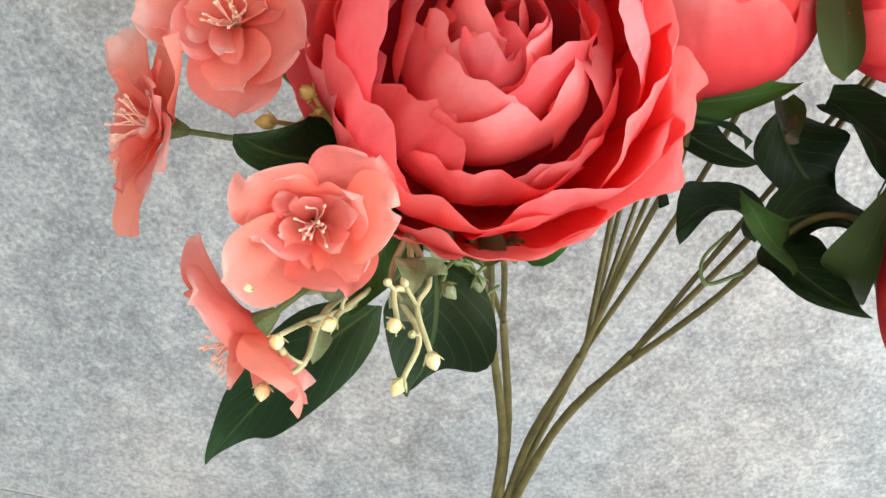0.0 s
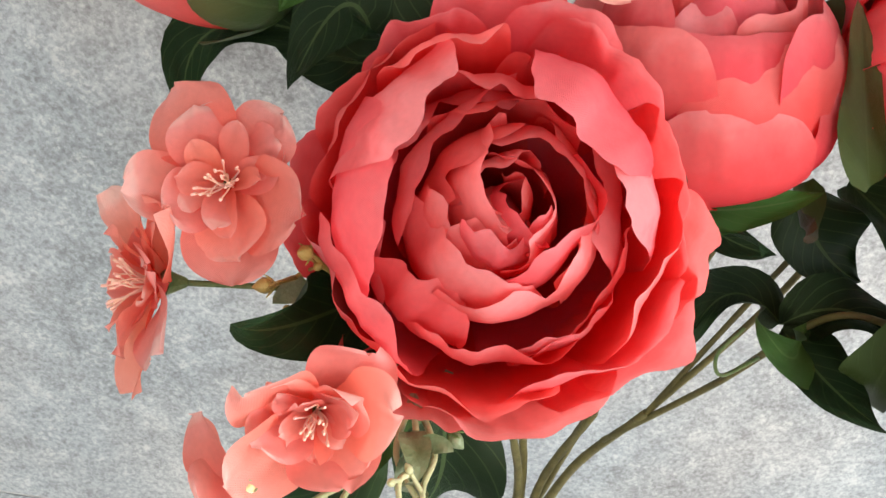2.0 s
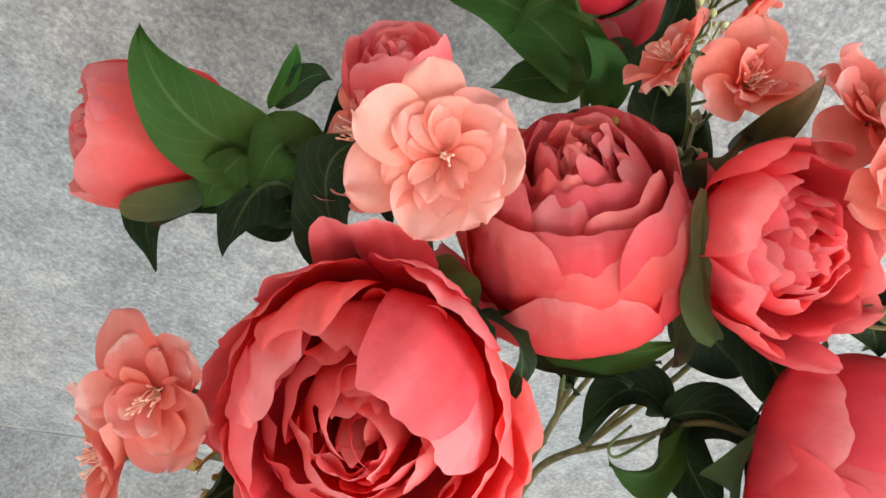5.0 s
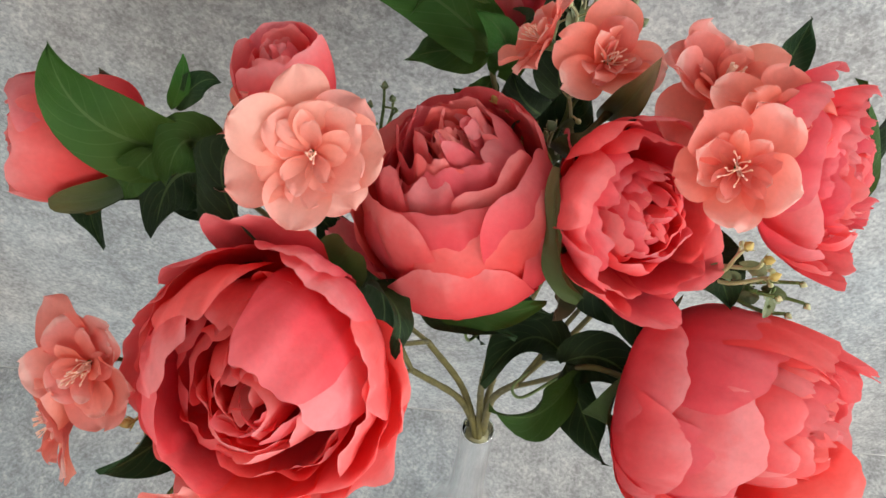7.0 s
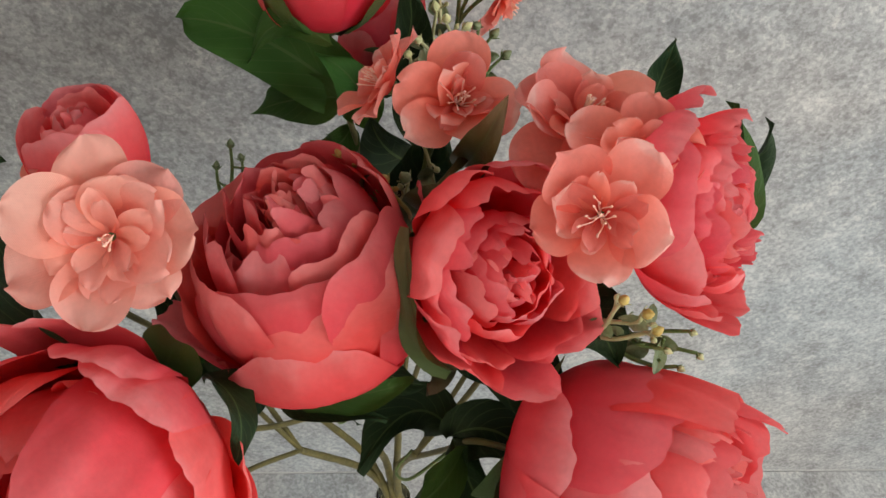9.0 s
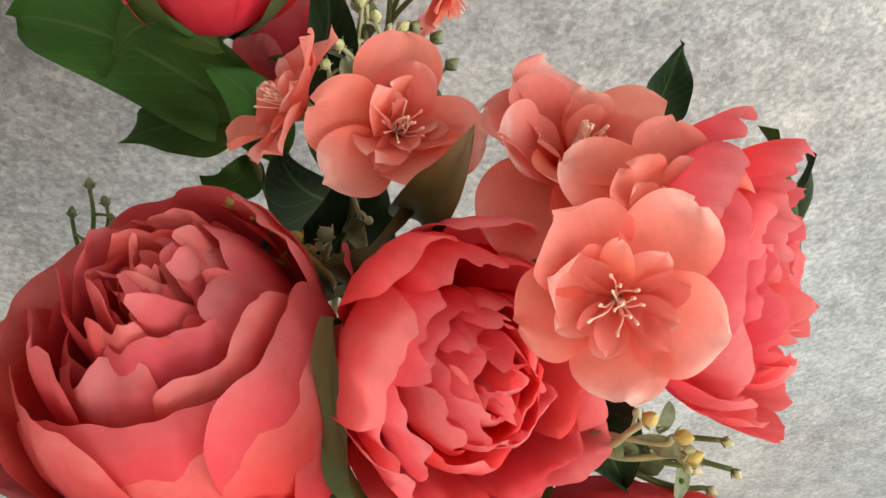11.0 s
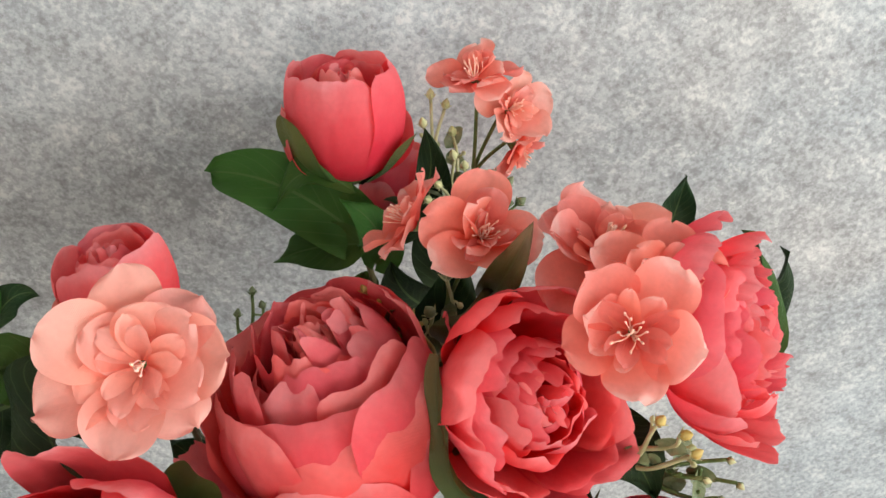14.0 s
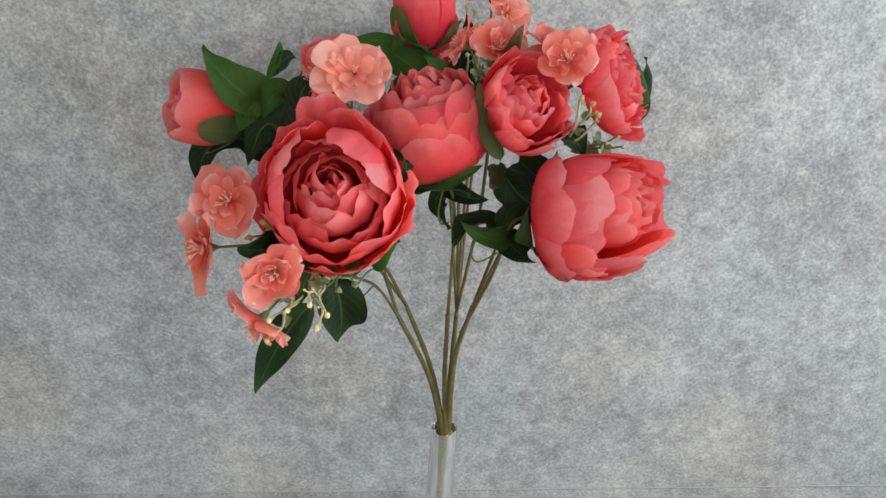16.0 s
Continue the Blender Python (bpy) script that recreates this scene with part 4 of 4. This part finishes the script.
leaf(E_, 16, LEAF_DARK, (0.262, -0.29, 0.598), (0.273, -0.325, 0.597), (0.282, -0.355, 0.603), 0.014, (-0.2, -0.6, 0.7), twist=0.5)
leaf(E_, 17, LEAF_DARK, (0.26, -0.29, 0.60), (0.285, -0.30, 0.62), (0.31, -0.32, 0.60), 0.016, (0, -0.7, 0.7), twist=-0.6)
leaf(E_, 18, SEPAL, (0.293, -0.325, 0.595), (0.279, -0.338, 0.625), (0.285, -0.325, 0.662), 0.012, (-0.9, -0.4, 0.1))

F = peony("closed coral peony bud leaning outwards", (-0.026, -0.247, 0.703), (-0.87, -0.3, 0.3), 0.037, CORAL, 61, [FORK_LB, (0.115, -0.21, 0.56), (0.06, -0.225, 0.645)], 0.0, "peony_bud", 5, 84, "peony buds of the bouquet", sepal_half=0.5, shells=BUD_PETALS, foot=-1.18, heart=BUD_HEART)
leaf(F, 19, LEAF_MID, (0.04, -0.245, 0.70), (0.005, -0.265, 0.735), (-0.02, -0.24, 0.76), 0.021, (0.5, -0.8, 0.5))
leaf(F, 20, LEAF_MID, (0.05, -0.245, 0.705), (0.045, -0.262, 0.722), (0.036, -0.27, 0.70), 0.016, (0.2, -0.8, 0.5))
leaf(F, 21, LEAF_DARK, (0.045, -0.24, 0.665), (-0.02, -0.235, 0.66), (-0.025, -0.25, 0.612), 0.016, (0, -0.7, 0.7))
leaf(F, 22, LEAF_DARK, (0.05, -0.235, 0.67), (0.035, -0.255, 0.69), (0.02, -0.265, 0.655), 0.022, (0, -0.9, 0.4))
leaf(F, 23, LEAF_DARK, (0.05, -0.235, 0.66), (0.065, -0.225, 0.69), (0.07, -0.225, 0.735), 0.02, (0.3, -0.9, 0.2))

G = peony("tall closed coral peony bud at the top of the bouquet", (0.189, -0.107, 0.775), (-0.08, 0.15, 0.98), 0.0352, CORAL, 71, [FORK_B, (0.222, -0.14, 0.6)], 2.0, "peony_bud", 4, 84, "peony buds of the bouquet", sepal_half=0.52, shells=BUD_PETALS, foot=-1.18, heart=BUD_HEART)
leaf(G, 24, LEAF_MID, (0.203, -0.12, 0.69), (0.156, -0.118, 0.728), (0.108, -0.1, 0.728), 0.021, (0, -0.75, 0.6), point=0.55)
leaf(G, 25, LEAF_MID, (0.2, -0.125, 0.695), (0.172, -0.124, 0.692), (0.146, -0.116, 0.676), 0.015, (0, -0.85, 0.5))
leaf(G, 26, LEAF_MID, (0.206, -0.125, 0.68), (0.207, -0.135, 0.712), (0.186, -0.138, 0.735), 0.014, (0, -0.9, 0.3))
leaf(G, 27, LEAF_MID, (0.204, -0.12, 0.672), (0.193, -0.125, 0.658), (0.178, -0.122, 0.66), 0.011, (0, -0.9, 0.4))
leaf(G, 41, LEAF_MID, (0.194, -0.128, 0.733), (0.168, -0.132, 0.747), (0.15, -0.13, 0.722), 0.009, (0, -0.6, 0.8), label="bright green leaf curled over at its end")
leaf(G, 28, LEAF_DARK, (0.215, -0.125, 0.70), (0.235, -0.125, 0.735), (0.232, -0.13, 0.775), 0.014, (0.2, -0.9, 0.2))

H = peony("half-hidden dark coral peony bud behind the blossoms", (0.222, -0.075, 0.715), (0.1, 0.3, 0.9), 0.026, ROSE, 83, [FORK_B, (0.235, -0.12, 0.6)], 0.0, "peony_bud", 3, 70, "peony buds of the bouquet", sepal_half=0.46, shells=BUD_PETALS, foot=-1.18, heart=BUD_HEART)
J = peony("half-hidden dark coral bud behind the pale blossom", (0.094, -0.232, 0.748), (-0.2, 0.1, 0.95), 0.027, ROSE, 87, [FORK_LA, (0.12, -0.22, 0.62)], 0.0, "peony_bud", 3, 70, "peony buds of the bouquet", sepal_half=0.46, shells=BUD_PETALS, foot=-1.18, heart=BUD_HEART)

leaf(A, 42, LEAF_DARK, (0.13, -0.25, 0.6), (0.12, -0.237, 0.625), (0.104, -0.236, 0.65), 0.02, (0.2, -0.9, 0.3))
leaf(A, 43, LEAF_DARK, (0.136, -0.262, 0.648), (0.15, -0.268, 0.612), (0.145, -0.266, 0.56), 0.013, (0.5, -0.8, 0.2))
leaf(B, 44, LEAF_MID, (0.158, -0.25, 0.648), (0.136, -0.258, 0.634), (0.12, -0.262, 0.636), 0.009, (0.1, -0.8, 0.6))
leaf(B, 45, LEAF_DARK, (0.205, -0.245, 0.632), (0.225, -0.268, 0.628), (0.25, -0.276, 0.628), 0.011, (0, -0.7, 0.7), twist=0.4)
leaf(B, 46, LEAF_DARK, (0.212, -0.25, 0.628), (0.198, -0.268, 0.618), (0.212, -0.282, 0.598), 0.011, (0.2, -0.8, 0.5), twist=-0.6)
leaf(B, 47, OLIVE, (0.2, -0.25, 0.64), (0.178, -0.272, 0.642), (0.168, -0.285, 0.648), 0.008, (0, -0.6, -0.7))
leaf(C, 48, OLIVE, (0.26, -0.25, 0.655), (0.25, -0.28, 0.648), (0.245, -0.297, 0.66), 0.011, (0, -0.8, 0.5))
leaf(C, 49, LEAF_DARK, (0.265, -0.235, 0.645), (0.285, -0.25, 0.622), (0.305, -0.262, 0.615), 0.022, (0, -0.85, 0.5))
leaf(F, 50, LEAF_DARK, (0.05, -0.235, 0.66), (0.03, -0.237, 0.66), (-0.004, -0.24, 0.668), 0.017, (0, -0.8, 0.6))
leaf(F, 51, LEAF_MID, (0.038, -0.248, 0.732), (0.048, -0.25, 0.755), (0.05, -0.248, 0.768), 0.005, (0.2, -0.9, 0.2))
leaf(F, 52, LEAF_DARK, (0.042, -0.248, 0.735), (0.056, -0.25, 0.753), (0.065, -0.246, 0.752), 0.007, (0, -0.8, 0.6))
leaf(F, 53, LEAF_MID, (0.03, -0.262, 0.715), (0.02, -0.27, 0.705), (0.012, -0.272, 0.688), 0.011, (0.1, -0.9, 0.3))
leaf(F, 54, LEAF_DARK, (0.055, -0.232, 0.68), (0.085, -0.236, 0.69), (0.1, -0.24, 0.668), 0.018, (0, -0.9, 0.4))

tendril(A, [(0.148, -0.30, 0.56), (0.135, -0.32, 0.572), (0.122, -0.335, 0.56), (0.128, -0.328, 0.548), (0.14, -0.318, 0.556)])
tendril(A, [(0.13, -0.31, 0.59), (0.115, -0.345, 0.592), (0.1, -0.37, 0.585), (0.088, -0.385, 0.588)])
tendril(E_, [(0.262, -0.285, 0.575), (0.24, -0.30, 0.572), (0.232, -0.302, 0.585), (0.24, -0.298, 0.6)])
tendril(B, [(0.212, -0.27, 0.60), (0.203, -0.285, 0.606), (0.2, -0.285, 0.62), (0.205, -0.275, 0.64)])

# ---------------------------------------------------------------- blossom sprays
def spray(label, node, root, bend):
    owner = thing("blossom_spray", node, label, "blossom spray", "blossom sprays of the bouquet")
    o = Vector(node)
    part("stem", tube("stem", [Vector(root) - o, Vector(bend) - o, Vector((0, 0, 0))], 0.0018, 0.0015, STEM, 8, 8, 0.05, random.Random(3)), owner, "olive plastic stem")
    return owner


S1 = spray("spray of four peach cloth blossoms hanging outwards", (0.088, -0.355, 0.59), FORK_LA, (0.138, -0.28, 0.535))
blossom(S1, (0.014, -0.352, 0.654), (-0.22, -0.77, 0.6), 0.036, PEACH, 101, node=(0.075, -0.345, 0.605), second=4)
blossom(S1, (-0.004, -0.36, 0.614), (-0.82, -0.5, 0.2), 0.037, PEACH, 102, node=(0.075, -0.345, 0.605), open_=24)
blossom(S1, (0.057, -0.41, 0.617), (0.05, -0.86, 0.3), 0.032, PEACH, 103, node=(0.085, -0.36, 0.6), open_=34, inner=10)
blossom(S1, (0.046, -0.417, 0.578), (-0.6, -0.4, -0.6), 0.036, PEACH, 104, node=(0.085, -0.36, 0.59), outer=5, second=2, open_=12)
leaf(S1, 31, LEAF_DARK, (0.085, -0.385, 0.575), (0.055, -0.385, 0.53), (0.032, -0.372, 0.47), 0.017, (-0.2, -0.9, 0.3))
leaf(S1, 32, LEAF_DARK, (0.103, -0.359, 0.585), (0.11, -0.37, 0.555), (0.107, -0.366, 0.525), 0.022, (0.2, -0.95, 0.1))
leaf(S1, 33, LEAF_MID, (0.09, -0.36, 0.6), (0.08, -0.39, 0.598), (0.075, -0.41, 0.585), 0.012, (0.2, -0.9, 0.4))
sprig(S1, 201, (0.085, -0.375, 0.585), [(0.044, -0.43, 0.6), (0.054, -0.437, 0.59), (0.053, -0.442, 0.575), (0.07, -0.43, 0.595)], size=0.0033)
sprig(S1, 202, (0.088, -0.39, 0.61), [(0.1, -0.44, 0.598), (0.094, -0.442, 0.588), (0.088, -0.438, 0.605)], size=0.0033, leaves=4)
sprig(S1, 203, (0.07, -0.335, 0.61), [(0.035, -0.37, 0.63), (0.04, -0.375, 0.615), (0.045, -0.362, 0.64)], BUD_OCHRE, BUD_OCHRE, 0.004, 2)
sprig(S1, 204, (0.1, -0.36, 0.60), [(0.115, -0.375, 0.6), (0.12, -0.365, 0.585), (0.105, -0.385, 0.59), (0.125, -0.37, 0.605)], TWIG, SPRIG_LEAF, 0.004, 6)

S2 = spray("spray with a wide pale peach blossom", (0.115, -0.245, 0.69), FORK_LA, (0.137, -0.238, 0.57))
blossom(S2, (0.118, -0.287, 0.75), (0.06, -0.7, 0.7), 0.037, PALE, 111, 7, 10, node=S2.location, open_=22, second=6, stamens=7)
blossom(S2, (0.088, -0.265, 0.734), (-0.75, -0.3, 0.5), 0.036, PEACH, 112, node=S2.location, open_=22)
sprig(S2, 205, (0.135, -0.17, 0.63), [(0.134, -0.14, 0.668), (0.125, -0.145, 0.655), (0.14, -0.142, 0.66)], TWIG, SPRIG_LEAF, 0.003, 3)

S3 = spray("spray of peach blossoms in the middle of the bouquet", (0.24, -0.19, 0.68), FORK_B, (0.237, -0.19, 0.57))
blossom(S3, (0.256, -0.208, 0.757), (0.12, -0.55, 0.77), 0.032, PEACH, 121, node=S3.location, open_=42)
blossom(S3, (0.226, -0.196, 0.757), (-0.85, 0.0, 0.5), 0.029, PEACH, 122, node=S3.location, open_=22)
sprig(S3, 206, (0.235, -0.215, 0.685), [(0.203, -0.212, 0.727), (0.215, -0.225, 0.715), (0.225, -0.222, 0.72)], BUD_OCHRE, BUD_OCHRE, 0.0035, 2)
sprig(S3, 207, (0.245, -0.2, 0.665), [(0.235, -0.22, 0.72), (0.25, -0.225, 0.715), (0.242, -0.205, 0.73), (0.228, -0.21, 0.70), (0.256, -0.21, 0.70)], PALE_TWIG, SPRIG_LEAF, 0.0042, 9)
leaf(S3, 34, OLIVE, (0.262, -0.215, 0.725), (0.264, -0.245, 0.765), (0.273, -0.243, 0.79), 0.009, (-0.4, -0.9, 0.2))
leaf(S3, 35, LEAF_DARK, (0.235, -0.18, 0.66), (0.215, -0.2, 0.69), (0.205, -0.2, 0.715), 0.018, (0, -0.9, 0.4))
leaf(S3, 36, LEAF_DARK, (0.235, -0.18, 0.66), (0.245, -0.19, 0.70), (0.25, -0.19, 0.73), 0.02, (0, -0.95, 0.2))

S4 = spray("spray of peach blossoms leaning over the sideways peony", (0.31, -0.235, 0.7), FORK_R, (0.275, -0.235, 0.58))
blossom(S4, (0.308, -0.231, 0.763), (0.12, -0.16, 0.97), 0.039, PEACH, 131, 6, 9, node=S4.location, open_=26, second=6)
blossom(S4, (0.308, -0.288, 0.768), (-0.3, -0.68, 0.66), 0.032, PEACH, 132, node=S4.location, outer=5, second=1, inner=11, open_=16)
blossom(S4, (0.327, -0.26, 0.77), (0.0, -0.5, 0.85), 0.03, PEACH, 134, node=S4.location, open_=24)
sprig(S4, 208, (0.315, -0.285, 0.69), [(0.327, -0.313, 0.737), (0.333, -0.315, 0.727), (0.318, -0.31, 0.74)], PALE_TWIG, BUD_OCHRE, 0.0032, 3)
sprig(S4, 209, (0.325, -0.275, 0.68), [(0.364, -0.303, 0.696), (0.356, -0.306, 0.69), (0.36, -0.296, 0.703), (0.348, -0.303, 0.699)], TWIG, PALE_TWIG, 0.0022, 16)
leaf(S4, 37, LEAF_DARK, (0.315, -0.265, 0.69), (0.32, -0.29, 0.70), (0.33, -0.30, 0.685), 0.016, (0, -0.8, 0.6))

S5 = spray("spray of peach blossoms with pale filler buds at the top", (0.26, -0.105, 0.69), FORK_B, (0.248, -0.14, 0.57))
blossom(S5, (0.262, -0.09, 0.785), (-0.25, -0.15, 0.95), 0.026, PEACH, 141, node=S5.location, open_=20)
blossom(S5, (0.281, -0.095, 0.77), (0.45, -0.7, 0.5), 0.026, PALE, 142, node=S5.location, open_=30)
blossom(S5, (0.288, -0.092, 0.745), (0.7, -0.4, -0.35), 0.025, PEACH, 143, node=S5.location, open_=22)
sprig(S5, 210, (0.25, -0.12, 0.70), [(0.237, -0.088, 0.772), (0.245, -0.092, 0.768), (0.233, -0.1, 0.76), (0.25, -0.1, 0.755)], PALE_TWIG, BUD_GREEN, 0.0034, 9)
sprig(S5, 211, (0.25, -0.125, 0.695), [(0.241, -0.14, 0.745), (0.255, -0.13, 0.75), (0.265, -0.12, 0.74), (0.25, -0.12, 0.75), (0.236, -0.135, 0.733)], PALE_TWIG, BUD_GREEN, 0.0034, 10)
sprig(S5, 212, (0.268, -0.11, 0.68), [(0.283, -0.105, 0.725), (0.29, -0.11, 0.715), (0.275, -0.11, 0.735)], TWIG, SPRIG_LEAF, 0.0038, 7)
leaf(S5, 38, LEAF_DARK, (0.25, -0.12, 0.66), (0.245, -0.12, 0.70), (0.255, -0.11, 0.73), 0.018, (0, -0.95, 0.2))
leaf(S5, 39, LEAF_DARK, (0.245, -0.13, 0.65), (0.225, -0.14, 0.67), (0.215, -0.135, 0.69), 0.02, (0, -0.95, 0.2))
